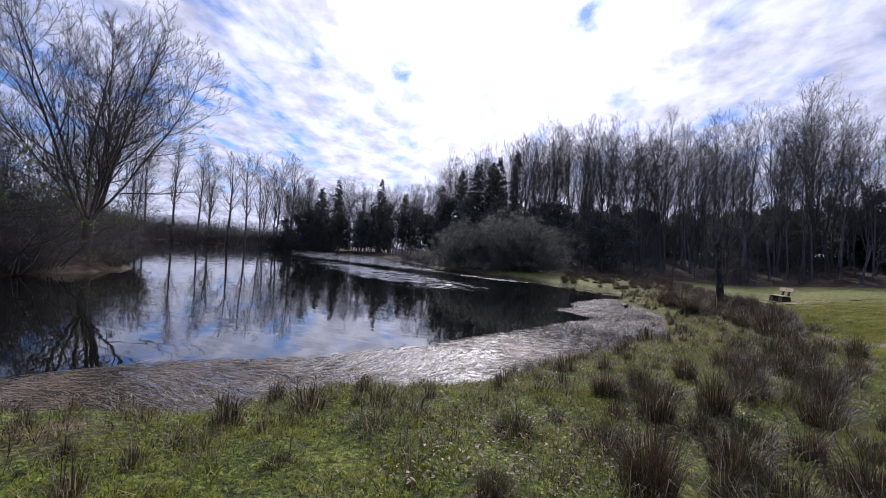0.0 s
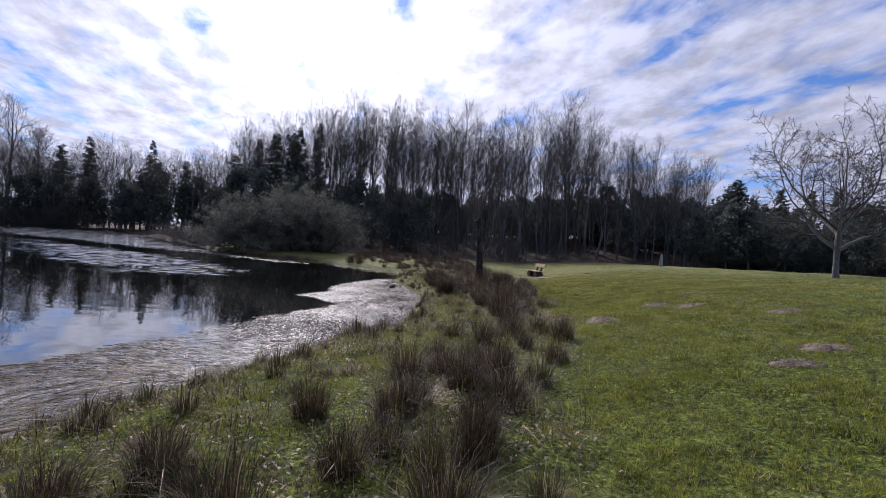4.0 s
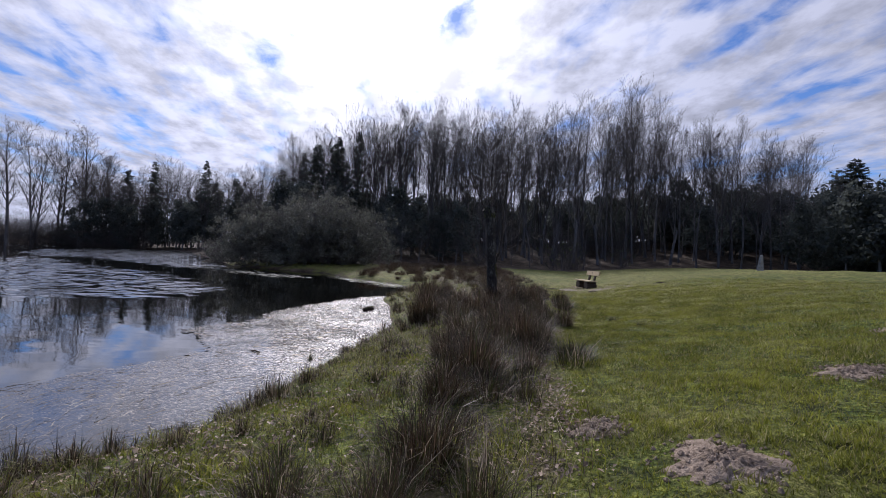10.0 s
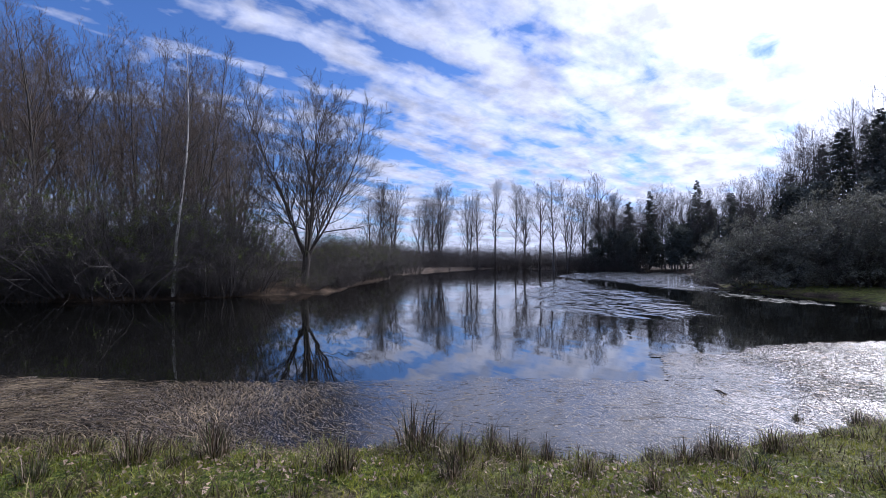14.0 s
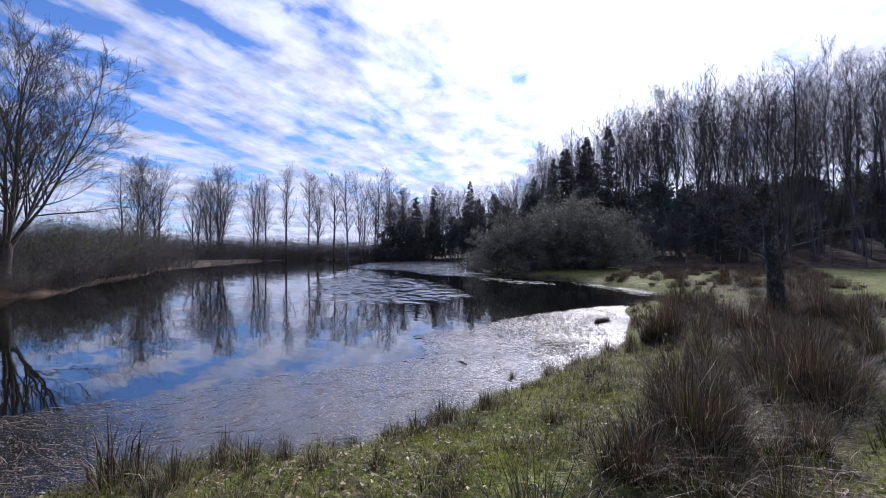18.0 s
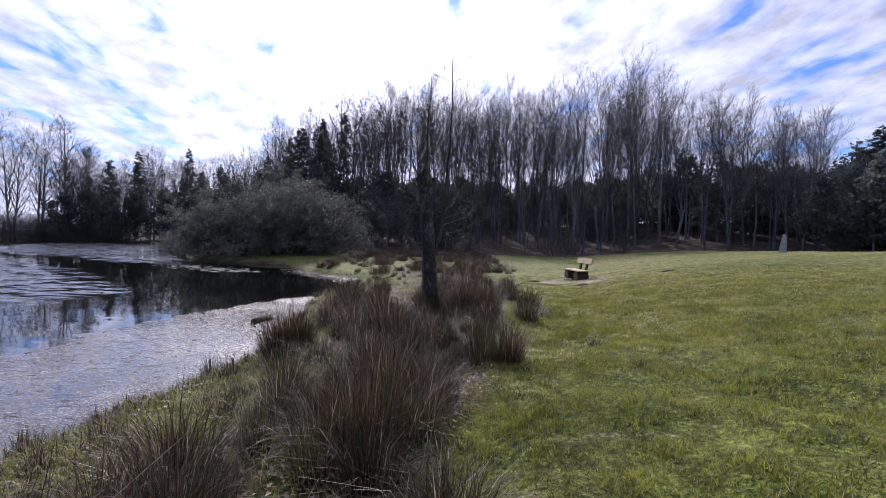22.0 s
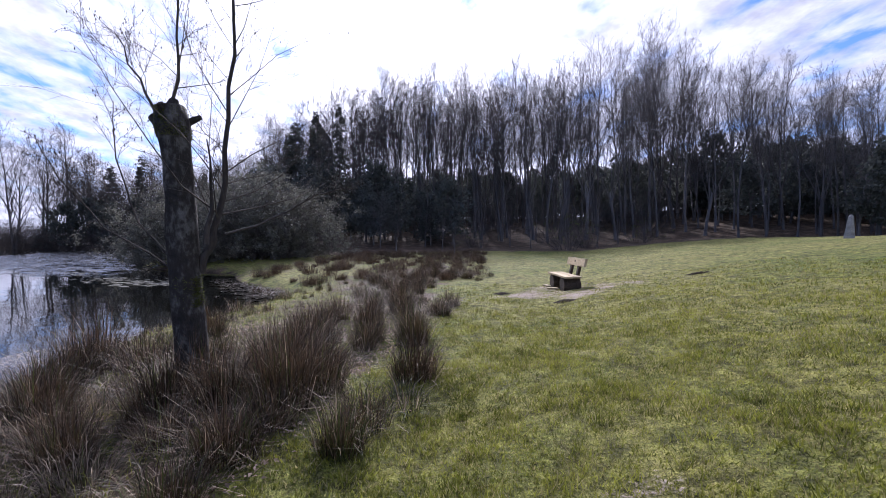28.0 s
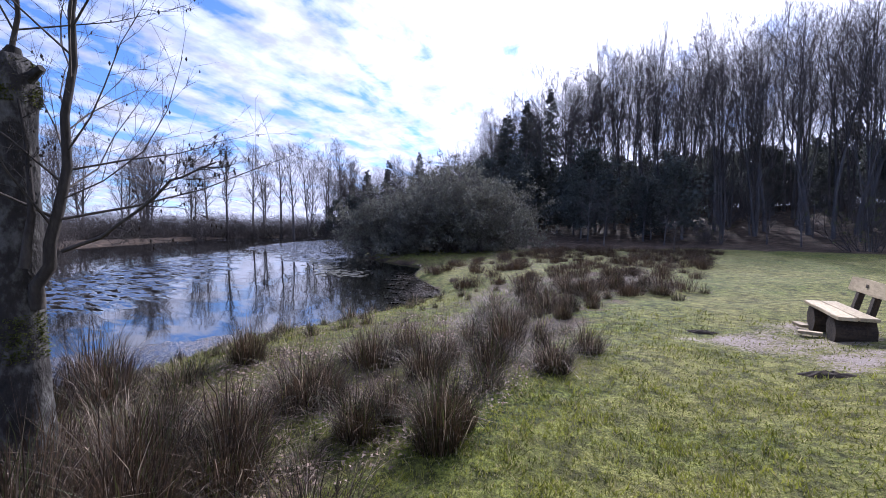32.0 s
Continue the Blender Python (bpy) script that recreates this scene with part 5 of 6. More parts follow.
CLUMPS = ((1.9, 16.4, 0), (1.45, 15.9, 5), (1.2, 16.5, 5), (2.3, 14.8, 0), (1.7, 15.4, 1), (3.9, 15.1, 5), (4.2, 15.5, 5), (4.25, 16.4, 0), (4.0, 15.9, 5), (3.7, 16.2, 1), (2.6, 16.2, 4), (2.9, 16.6, 1), (3.6, 17.5, 0), (4.5, 17.4, 1), (2.0, 13.9, 0), (1.5, 14.2, 5), (2.7, 13.6, 5), (1.2, 15.2, 0),
          (2.2, 5.45, 1), (2.05, 4.85, 3), (2.55, 4.7, 3), (1.4, 4.8, 2), (1.42, 12.45, 5), (2.23, 9.0, 0), (2.68, 7.84, 1), (3.7, 10.1, 0), (4.0, 8.6, 2), (1.36, 14.9, 0), (2.2, 14.95, 1),
          (1.6, 12.48, 5), (2.1, 13.0, 0), (2.26, 6.75, 0), (2.56, 7.5, 5), (3.4, 9.45, 5), (2.9, 11.4, 0), (4.5, 15.7, 5), (5.45, 16.2, 0), (3.1, 10.8, 1), (1.45, 12.3, 1), (3.4, 10.2, 5), (3.3, 11.5, 0),
          (3.6, 12.3, 1), (4.6, 12.0, 0), (3.0, 9.6, 0), (4.4, 15.3, 5), (5.1, 18.0, 1), (5.24, 15.0, 2), (3.3, 18.8, 0), (1.75, 14.6, 0), (2.3, 14.7, 4), (2.56, 15.1, 4), (4.2, 15.3, 1), (5.2, 14.5, 3),
          (5.2, 17.65, 1), (4.5, 17.8, 0), (4.2, 20.9, 5), (5.3, 19.9, 0), (2.8, 22.7, 2), (2.9, 18.9, 0), (4.4, 13.8, 2), (3.6, 14.0, 4), (5.06, 17.8, 3), (3.5, 17.8, 5), (4.6, 19.5, 1), (5.1, 20.2, 5),
          (5.4, 20.9, 0), (3.3, 23.7, 1), (4.2, 25.2, 0), (5.4, 27.0, 2), (4.3, 37.9, 0), (5.2, 40.5, 5), (3.8, 16.7, 0), (3.0, 16.2, 4), (1.7, 17.2, 2), (1.7, 18.0, 5), (-0.87, 0.5, 1), (-0.45, -0.57, 1),
          (-0.11, 0.56, 0), (0.63, 1.25, 5), (0.5, -0.25, 5), (1.7, 4.4, 2), (-1.6, -0.56, 1), (0.05, 0.7, 0), (0.6, 0.1, 1), (-1.1, -2.7, 1), (-2.1, -2.7, 2), (-2.9, -2.9, 2), (1.0, 0.8, 0), (0.9, 2.2, 1), (1.4, 2.6, 3), (0.2, -1.0, 0),
          (-0.91, -1.26, 1), (-0.18, -0.23, 0), (-0.74, -1.93, 2), (-1.18, -1.91, 3), (2.69, 6.93, 2), (-1.57, -1.69, 1), (-2.03, -0.89, 0), (0.87, 4.28, 2), (1.31, 3.68, 3), (1.0, 3.05, 2), (2.03, 4.47, 1), (-0.01, 1.81, 0), (0.98, 1.14, 2), (0.15, -0.47, 3), (-1.27, -0.76, 2))
EDGE_TUFTS = ((-0.98, 4.73, 1, 1.6), (-0.8, 4.85, 0, 1.0), (-0.49, 5.5, 1, 1.0), (-0.22, 6.4, 0, 0.6), (0.19, 6.9, 1, 0.9), (0.36, 7.2, 1, 1.1), (0.45, 7.86, 1, 1.0), (0.43, 9.76, 1, 0.8), (0.56, 10.6, 1, 0.9), (0.66, 11.9, 1, 1.1),
              (-1.55, 3.0, 1, 1.3), (-2.7, 0.4, 1, 1.2), (-5.1, -3.0, 1, 1.4), (-5.5, -3.7, 1, 1.1), (-4.4, -2.7, 0, 1.2), (-1.7, 2.4, 1, 1.1), (-3.4, 0.2, 0, 1.0), (3.9, 8.1, 2, 2.0), (5.9, 12.5, 2, 0.9), (6.0, 11.2, 2, 0.7), (5.5, 15.4, 2, 1.6),
              (2.6, 4.5, 0, 1.2), (-0.15, 9.6, 0, 0.6), (0.2, 19.6, 0, 1.4), (0.1, 21.3, 1, 1.5), (-0.1, 21.6, 0, 1.2), (1.0, 20.4, 0, 1.3), (0.5, 23.0, 0, 1.4), (5.9, 26.3, 0, 1.3), (6.3, 28, 0, 1.2), (-3.0, 1.0, 0, 0.9), (-2.2, 2.0, 0, 0.8), (-2.4, 1.7, 0, 1.0))


GROVE = rounded([(2.6, 21.8), (4.2, 20.6), (5.5, 20.4), (5.9, 25.6), (4.6, 30), (2.4, 27.5), (2.0, 24)], 4)


def from_grove(x, y):
    """Distance from the stand of rushes in the wet meadow, negative inside."""
    return float(signed(np.array([x]), np.array([y]), GROVE)[0])


WALKED = np.array([(-2.6, -7.4), (-0.6, -4.2), (1.4, 0.4), (2.6, 2.9), (3.2, 4.2), (4.6, 7.0), (6.3, 11.5), (7.2, 15.2)])


def from_walk(px, py):
    """Distance from the worn line along which one strolls."""
    best = np.full(px.shape, 1e9)
    for a, b in zip(WALKED, WALKED[1:]):
        d = b - a
        t = np.clip(((px - a[0]) * d[0] + (py - a[1]) * d[1]) / (d @ d), 0, 1)
        best = np.minimum(best, np.hypot(px - a[0] - t * d[0], py - a[1] - t * d[1]))
    return best


def build_rushes():
    rng = np.random.default_rng(61)
    taken = [(x, y) for x, y, _ in CLUMPS]
    for x, y, k in CLUMPS:
        if y > 12.5 and k == 5 and rng.random() < 0.55:
            k = int(rng.choice([0, 4]))
        put(RUSHES[k], x, y, land_at(x, y), rng.uniform(0, 360), rng.uniform(0.85, 1.2) * (0.8 if y < 5 else 1.0))["group"] = "rush clumps of the bank"
    lo, hi = RUSH_BELT.min(0), RUSH_BELT.max(0)
    more = 0
    for _ in range(5000):
        if more >= 150:
            break
        x, y = rng.uniform(lo[0], hi[0]), rng.uniform(lo[1], hi[1])
        if BELT_AT(np.array([x]), np.array([y]))[0] > -0.15:
            continue
        gap = rng.choice([0.3, 0.42, 0.6]) if 6 < y < 22 else rng.choice([0.4, 0.6])
        if any((x - a) ** 2 + (y - b) ** 2 < gap * gap for a, b in taken):
            continue
        if (y < 1.5 and rng.random() < 0.6) or (2.6 < y < 6.6 and rng.random() < 0.88):
            continue
        if y > 15.6 and from_grove(x, y) > 0 and (x < 3.2 or rng.random() < 0.55):
            continue
        taken.append((x, y))
        more += 1
        put(RUSHES[int(rng.choice([0, 0, 2, 4, 4, 5] if y > 12.5 else [0, 1, 1, 2, 3, 3, 5]))], x, y, land_at(x, y), rng.uniform(0, 360), rng.uniform(0.45, 1.1))["group"] = "rush clumps of the bank"
    feet = []
    for x, y in zip(rng.uniform(-5, 6.0, 240), rng.uniform(26, 47, 240)):
        if signed(np.array([x]), np.array([y]), SHORE)[0] > 0.6:
            n = 240
            a, r, size = rng.uniform(0, 6.283, n), np.sqrt(rng.random(n)), rng.uniform(0.4, 1.1)
            base = np.stack([x + 0.34 * size * r * np.cos(a), y + 0.34 * size * r * np.sin(a), np.full(n, land_at(x, y) - 0.04)], 1)
            h = 0.6 * size * rng.uniform(0.5, 1.1, n)
            feet.append((base, a, h, h * (0.1 + 0.9 * r ** 1.5)))
    base, a, h, ln = (np.concatenate([q[i] for q in feet]) for i in range(4))
    v, f = ribbons(rng, base, a + rng.normal(0, 0.5, len(a)), h, ln, rng.uniform(0.002, 0.004, len(a)), rng.uniform(0, 0.2, len(a)))
    tagged(new("meadow_rushes", fast_mesh("meadow_rushes", v, f, RUSH)), "brown rushes scattered over the wet meadow", "rushes", kind="stuff")
    more = 0
    for _ in range(6000):
        if more >= 150:
            break
        x, y = rng.uniform(-9, 3), rng.uniform(-8, 26)
        s = float(SHORE_AT(np.array([x]), np.array([y]))[0])
        if not 0.1 < s < 2.6 or rng.random() < s / 3.2 or any((x - a) ** 2 + (y - b) ** 2 < 0.16 for a, b in taken) or float(from_walk(np.array([x]), np.array([y]))[0]) < 0.8:
            continue
        taken.append((x, y))
        more += 1
        put(TUFTS[int(rng.choice([0, 1, 1, 1, 2]))], x, y, land_at(x, y), rng.uniform(0, 360), rng.uniform(0.5, 1.05))["group"] = "tufts along the water"
    for x, y, k, size in EDGE_TUFTS:
        put(TUFTS[k], x, y, max(0.0, land_at(x, y)), rng.uniform(0, 360), size)["group"] = "tufts along the water"


build_rushes()
drop(*RUSHES, *TUFTS)


def build_grass():
    rng = np.random.default_rng(71)

    def scatter(n, box, prob):
        px, py = rng.uniform(box[0], box[1], n), rng.uniform(box[2], box[3], n)
        keep = rng.random(n) < prob(px, py)
        return px[keep], py[keep]

    def lawn(px, py):
        belt = BELT_AT(px, py)
        s = SHORE_AT(px, py)
        clump = np.clip(0.62 + 0.55 * np.sin(px * 3.1 + 1.3 * np.sin(py * 2.2)) * np.sin(py * 2.7 + 1.1 * np.sin(px * 1.9)) + 0.4 * np.sin(px * 8.3 + 1.7 * np.sin(py * 5.1)) * np.sin(py * 9.1 + 1.5 * np.sin(px * 6.7)), 0.4, 1)
        return np.exp(-np.maximum(from_walk(px, py) - 1.2, 0) / 2.8) * np.clip(belt * 3 + 0.4, 0.22, 1) * (s > 0.5) * clump * (1 - 0.97 * BARE_AT(px, py) ** 0.6)

    for name, n, material, lo, hi, label in (("lawn_grass", 3000000, BLADE, 0.015, 0.06, "short green lawn grass"), ("dry_grass", 1300000, BLADE_DRY, 0.015, 0.05, "dry yellow blades in the lawn")):
        px, py = scatter(n, (-6, 15, -8, 25), lawn if material is BLADE else lambda a, b: lawn(a, b) * np.interp(b, (-2, 4, 12, 22), (0.35, 0.6, 1.0, 1.0)))
        m = len(px)
        z = LAND_AT(px, py)
        a = rng.uniform(0, 6.283, m)
        h = rng.uniform(lo, hi, m) * (0.6 + 0.9 * np.clip(0.5 + 0.7 * np.sin(px * 9.3 + 1.7 * np.sin(py * 6.1)) * np.sin(py * 10.1 + 1.5 * np.sin(px * 7.7)), 0, 1) ** 2)
        w = rng.uniform(0.0022, 0.0055, m) * (1 + 0.14 * from_walk(px, py))
        s = np.stack([np.cos(a), np.sin(a), np.zeros(m)], 1) * w[:, None]
        b = rng.uniform(0, 6.283, m)
        lean = h * rng.uniform(0.1, 1.1, m)
        base = np.stack([px, py, z - 0.004], 1)
        tip = base + np.stack([np.cos(b) * lean, np.sin(b) * lean, h], 1)
        v = np.stack([base - s, base + s, tip], 1).reshape(-1, 3)
        f = np.arange(3 * m).reshape(-1, 3)
        tagged(new(name, fast_mesh(name, v, f, material)), label, "grass", kind="stuff")

    def bank(px, py):
        s = SHORE_AT(px, py)
        belt = BELT_AT(px, py)
        tuft = 0.5 + 0.5 * np.sin(px * 4.3 + 1.7 * np.sin(py * 3.1)) * np.sin(py * 3.9 + 1.2 * np.sin(px * 2.7))
        return (s > 0.05) * np.clip(1.15 - s / 3.4, 0, 1) * np.clip(belt * 2.5 + 0.55, 0.5, 1) * (0.06 + 0.94 * tuft ** 2) * np.exp(-np.maximum(from_walk(px, py) - 3.5, 0) / 4.0)

    for name, n, material, lo, hi, label in (("bank_grass", 430000, BLADE, 0.035, 0.12, "mossy yellow-green grass along the pond bank"), ("bank_straw", 240000, BLADE_DRY, 0.04, 0.12, "dry straw in the grass of the pond bank"), ("bank_sedge", 420000, RUSH, 0.04, 0.15, "short brown sedge in the grass of the pond bank")):
        px, py = scatter(n, (-9, 5, -9, 27), bank)
        m = len(px)
        base = np.stack([px, py, LAND_AT(px, py) - 0.01], 1)
        swell = 0.5 + 0.5 * np.sin(px * 4.3 + 1.7 * np.sin(py * 3.1)) * np.sin(py * 3.9 + 1.2 * np.sin(px * 2.7))
        h = rng.uniform(lo, hi, m) * (0.5 + 1.1 * swell)
        v, f = ribbons(rng, base, rng.uniform(0, 6.283, m), h, h * rng.uniform(0.3, 1.9, m), rng.uniform(0.002, 0.0046, m), rng.uniform(0, 0.45, m))
        tagged(new(name, fast_mesh(name, v, f, material)), label, "grass", kind="stuff")

    def belt_floor(px, py):
        return np.clip(0.5 - 2.2 * BELT_AT(px, py), 0, 1) * np.interp(py, (-6, 0, 4), (0.15, 0.5, 1)) * (1 - 0.8 * np.exp(-((py - 3.6) / 1.6) ** 2)) * np.exp(-np.maximum(from_walk(px, py) - 3, 0) / 4)

    def rank(px, py):
        wild = 0.5 + 0.5 * np.sin(px * 3.7 + 1.9 * np.sin(py * 2.3)) * np.sin(py * 3.3 + 1.4 * np.sin(px * 3.9))
        return np.clip(0.35 - 1.6 * BELT_AT(px, py), 0, 1) * np.interp(py, (5, 9), (1.0, 0.55)) * wild ** 1.6 * np.exp(-np.maximum(from_walk(px, py) - 4, 0) / 5)

    for name, n, material, label in (("rank_grass", 150000, BLADE, "long green grass growing between the rushes"), ("rank_rush", 60000, RUSH, "loose brown rush stems between the clumps"), ("rank_straw", 30000, RUSH_STRAW, "bent pale rush stems between the clumps")):
        px, py = scatter(n, (-5, 7, -7, 27), rank)
        m = len(px)
        h = rng.uniform(0.08, 0.36, m)
        v, f = ribbons(rng, np.stack([px, py, LAND_AT(px, py) - 0.01], 1), rng.uniform(0, 6.283, m), h, h * rng.uniform(0.15, 1.4, m), rng.uniform(0.0014, 0.003, m), rng.uniform(0, 0.5, m))
        tagged(new(name, fast_mesh(name, v, f, material)), label, "grass", kind="stuff")

    px, py = scatter(36000, (-5, 7, -7, 27), belt_floor)
    m = len(px)
    v, f = flat_straws(rng, px, py, LAND_AT(px, py) + 0.01 + 0.05 * rng.random(m) ** 2, rng.uniform(0, 6.283, m), rng.uniform(0.08, 0.4, m), rng.uniform(0.002, 0.0042, m), rng.normal(0, 0.2, m))
    tagged(new("fallen_rush", fast_mesh("fallen_rush", v, f, RUSH_STRAW)), "fallen dead rush stems between the clumps", "rushes", kind="stuff")
    px, py = scatter(260000, (-4, 7, -5, 22), lambda a, b: np.maximum(belt_floor(a, b), 0.3 * (SHORE_AT(a, b) > 0.25) * (SHORE_AT(a, b) < 3.2) * np.exp(-np.maximum(from_walk(a, b) - 3, 0) / 4)) * np.clip(0.45 + 0.9 * np.sin(a * 1.9 + 0.7) * np.sin(b * 1.3), 0.1, 1))
    m = len(px)
    a, r = rng.uniform(0, 6.283, m), rng.uniform(0.010, 0.028, m)
    d = np.stack([np.cos(a), np.sin(a), rng.normal(0, 0.35, m)], 1) * r[:, None]
    s = np.stack([-np.sin(a), np.cos(a), rng.normal(0, 0.35, m)], 1) * (r * 0.6)[:, None]
    c = np.stack([px, py, LAND_AT(px, py) + 0.012 + 0.02 * rng.random(m)], 1)
    lift = np.array((0, 0, 1.0)) * (r * 0.35)[:, None]
    v = np.stack([c - d, c - 0.3 * d + s + lift, c + d, c - 0.3 * d - s + lift], 1).reshape(-1, 3)
    f = (np.arange(m)[:, None] * 4 + np.array((0, 1, 2, 0, 2, 3))).reshape(-1, 3)
    tagged(new("leaf_litter", fast_mesh("leaf_litter", v, f, DEAD_LEAF)), "brown dead leaves littered between the rushes", "leaves", kind="stuff")


build_grass()


# ---- bare soil, molehills ----
def soil_patch(name, outline, centre, rings, lift, dome, material, label, category, seed, kind=""):
    """A patch of bare soil that follows the land, raised towards its middle."""
    rng = np.random.default_rng(seed)
    n = len(outline)
    v, f = [], []
    for i in range(rings + 1):
        k = i / rings
        for p in outline:
            q = np.array(centre) + (p - np.array(centre)) * k
            bump = rng.uniform(-1, 1) * min(0.03, dome * 0.45) * (1 - k * k) if dome else rng.uniform(-1, 1) * 0.003
            edge = lift if k < 0.99 else -0.012
            v.append((q[0], q[1], float(LAND_AT(q[:1], q[1:2])[0]) + edge + dome * max(0.0, math.cos(k * math.pi / 2)) ** 1.3 + bump))
    for i in range(rings):
        for j in range(n):
            j2 = (j + 1) % n
            f.append((i * n + j, (i + 1) * n + j, (i + 1) * n + j2, i * n + j2))
    return tagged(new(name, fast_mesh(name, v, f, material, False)), label, category, kind=kind)


def build_soil():
    rng = np.random.default_rng(81)
    for i, ((x, y), a, b, h) in enumerate(BARE):
        if h < 0.035:
            continue
        a, b = a * 0.72, b * 0.72
        turn = rng.uniform(0, 6.283)
        ring = []
        for j in range(44):
            w = 2 * math.pi * j / 44
            r = 1 + 0.2 * math.sin(3 * w + turn) + 0.13 * math.sin(7 * w - turn) + rng.uniform(-0.17, 0.17)
            ring.append((x + a * r * math.cos(w), y + b * r * math.sin(w)))
        hill = tagged(soil_patch("molehill", np.array(ring), (x, y), 9, 0.006, h * 0.55, SOIL, "low crumbly molehill of sandy soil in the lawn", "molehill", 90 + i), group="molehills on the lawn")
        crumbs = Geo()
        for _ in range(170):
            w, q, s = rng.uniform(0, 6.283), rng.uniform(0.15, 1.45), rng.uniform(0.006, 0.024)
            c = np.array((x + a * q * math.cos(w), y + b * q * math.sin(w), 0.0))
            c[2] = float(LAND_AT(c[:1], c[1:2])[0]) + 0.004 + h * 0.55 * max(0.0, math.cos(min(1.0, q) * math.pi / 2)) ** 1.3
            crumbs.tube([c + np.array((0, 0, -s)), c + rng.normal(0, 0.2 * s, 3), c + np.array((0, 0, s * 0.8))], [0.5 * s, s, 0.35 * s], 5, True)
        tagged(part("loose_soil", crumbs, SOIL, hill), kind="stuff")
    for x, y, a, b in ((6.62, 23.2, 0.24, 0.08), (7.95, 21.2, 0.26, 0.08), (11.7, 23.3, 0.32, 0.05)):
        ring = np.array([(x + a * (1 + 0.2 * math.sin(5 * w)) * math.cos(w), y + b * math.sin(w)) for w in np.linspace(0, 6.283, 18, endpoint=False)])
        tagged(soil_patch("turf_lip", ring, (x, y), 5, 0.004, 0.045, LOG, "dark broken edge of turf beside the worn sand", "turf", 120), group="broken turf edges")


build_soil()


# ---- the bench ----
def board(length, width, thick, seed, wobble=0.004):
    """A weathered plank with rounded edges, along x."""
    rng = np.random.default_rng(seed)
    bm = bmesh.new()
    bmesh.ops.create_cube(bm, size=1.0)
    bmesh.ops.scale(bm, vec=(length, width, thick), verts=bm.verts)
    bmesh.ops.subdivide_edges(bm, edges=[e for e in bm.edges if abs((e.verts[0].co - e.verts[1].co).x) > length * 0.5], cuts=7)
    bmesh.ops.bevel(bm, geom=list(bm.edges), offset=min(width, thick) * 0.14, segments=2, affect="EDGES", clamp_overlap=True)
    for v in bm.verts:
        v.co.y += wobble * math.sin(v.co.x * 7 + seed) + rng.uniform(-0.001, 0.001)
        v.co.z += 0.5 * wobble * math.sin(v.co.x * 5 + 2 * seed)
    return bm


def log_piece(radius, length, seed):
    """A sawn length of log, upright, with uneven bark."""
    rng = np.random.default_rng(seed)
    g = Geo()
    n = 20
    wob = [1 + 0.05 * math.sin(3 * k) + rng.uniform(-0.04, 0.04) for k in range(n)]
    for i in range(7):
        for k in range(n):
            w = 2 * math.pi * k / n
            r = radius * wob[k] * (1.05 - 0.05 * math.sin(math.pi * i / 6)) * (0.97 if i in (0, 6) else 1) + rng.uniform(-0.003, 0.003)
            g.v.append(np.array((r * math.cos(w), r * math.sin(w) * 1.05, length * i / 6)))
    for i in range(6):
        for k in range(n):
            k2 = (k + 1) % n
            g.f.append((i * n + k, i * n + k2, (i + 1) * n + k2, (i + 1) * n + k))
    g.f.append(tuple(range(n))[::-1])
    g.f.append(tuple(6 * n + k for k in range(n)))
    return g


def build_bench():
    root = new("park_bench")
    root.matrix_basis = pose(8.37, 23.93, land_at(8.37, 23.93), 0, 0, -81.1)
    seat_z = 0.435
    for y in (-0.115, 0.118):
        part("seat_plank", board(1.62, 0.222, 0.05, 1 if y < 0 else 2), PLANK, root, "pale weathered seat plank", pose(0, y, seat_z - 0.025))
    for x in (-0.40, 0.53):
        part("support_log", log_piece(0.2, 0.46, int(20 + 10 * x)), LOG, root, "dark sawn log lying under the seat", pose(x, -0.22, 0.18, -90, 0, 0))
    for x in (-0.24, 0.33):
        part("backrest_post", board(0.60, 0.13, 0.075, 5 if x < 0 else 6), LOG, root, "dark leaning backrest post", pose(x, 0.31, 0.53, 0, -76, 90))
    part("backrest_plank", board(1.36, 0.225, 0.07, 3), PLANK, root, "pale wooden backrest plank", pose(0.07, 0.36, 0.785, 76, 0, 0))
    part("nameplate", board(0.07, 0.05, 0.006, 9, 0.0), LOG, root, "small dark plate on the backrest", pose(0.05, 0.322, 0.81, 76, 0, 0))
    for x, y, turn in ((-0.5, -0.33, 8), (0.15, -0.36, 74)):
        part("foot_board", board(0.3, 0.13, 0.045, 7 if x < 0 else 8), PLANK, root, "short board lying at the bench's foot", pose(x, y, 0.045, 0, 0, turn))
    tagged(root, "low wooden bench of planks on sawn logs", "bench")


build_bench()


# ---- the pollarded trunk with its young stems ----
def gnarled(line, radii, sides, rough, seed):
    """A thick trunk with ridged, lumpy bark."""
    rng = np.random.default_rng(seed)
    g = Geo()
    g.tube(line, radii, sides, cap=True)
    lump = [rng.uniform(-1, 1) for _ in range(sides)]
    n = len(line)
    for i in range(n):
        for k in range(sides):
            p = g.v[i * sides + k]
            out = p - line[i]
            f = rough * (0.5 * lump[k] + 0.5 * math.sin(k * 1.9 + i * 0.9) * math.sin(i * 0.7 + k) + rng.uniform(-0.5, 0.5))
            g.v[i * sides + k] = line[i] + out * (1 + f)
    return g


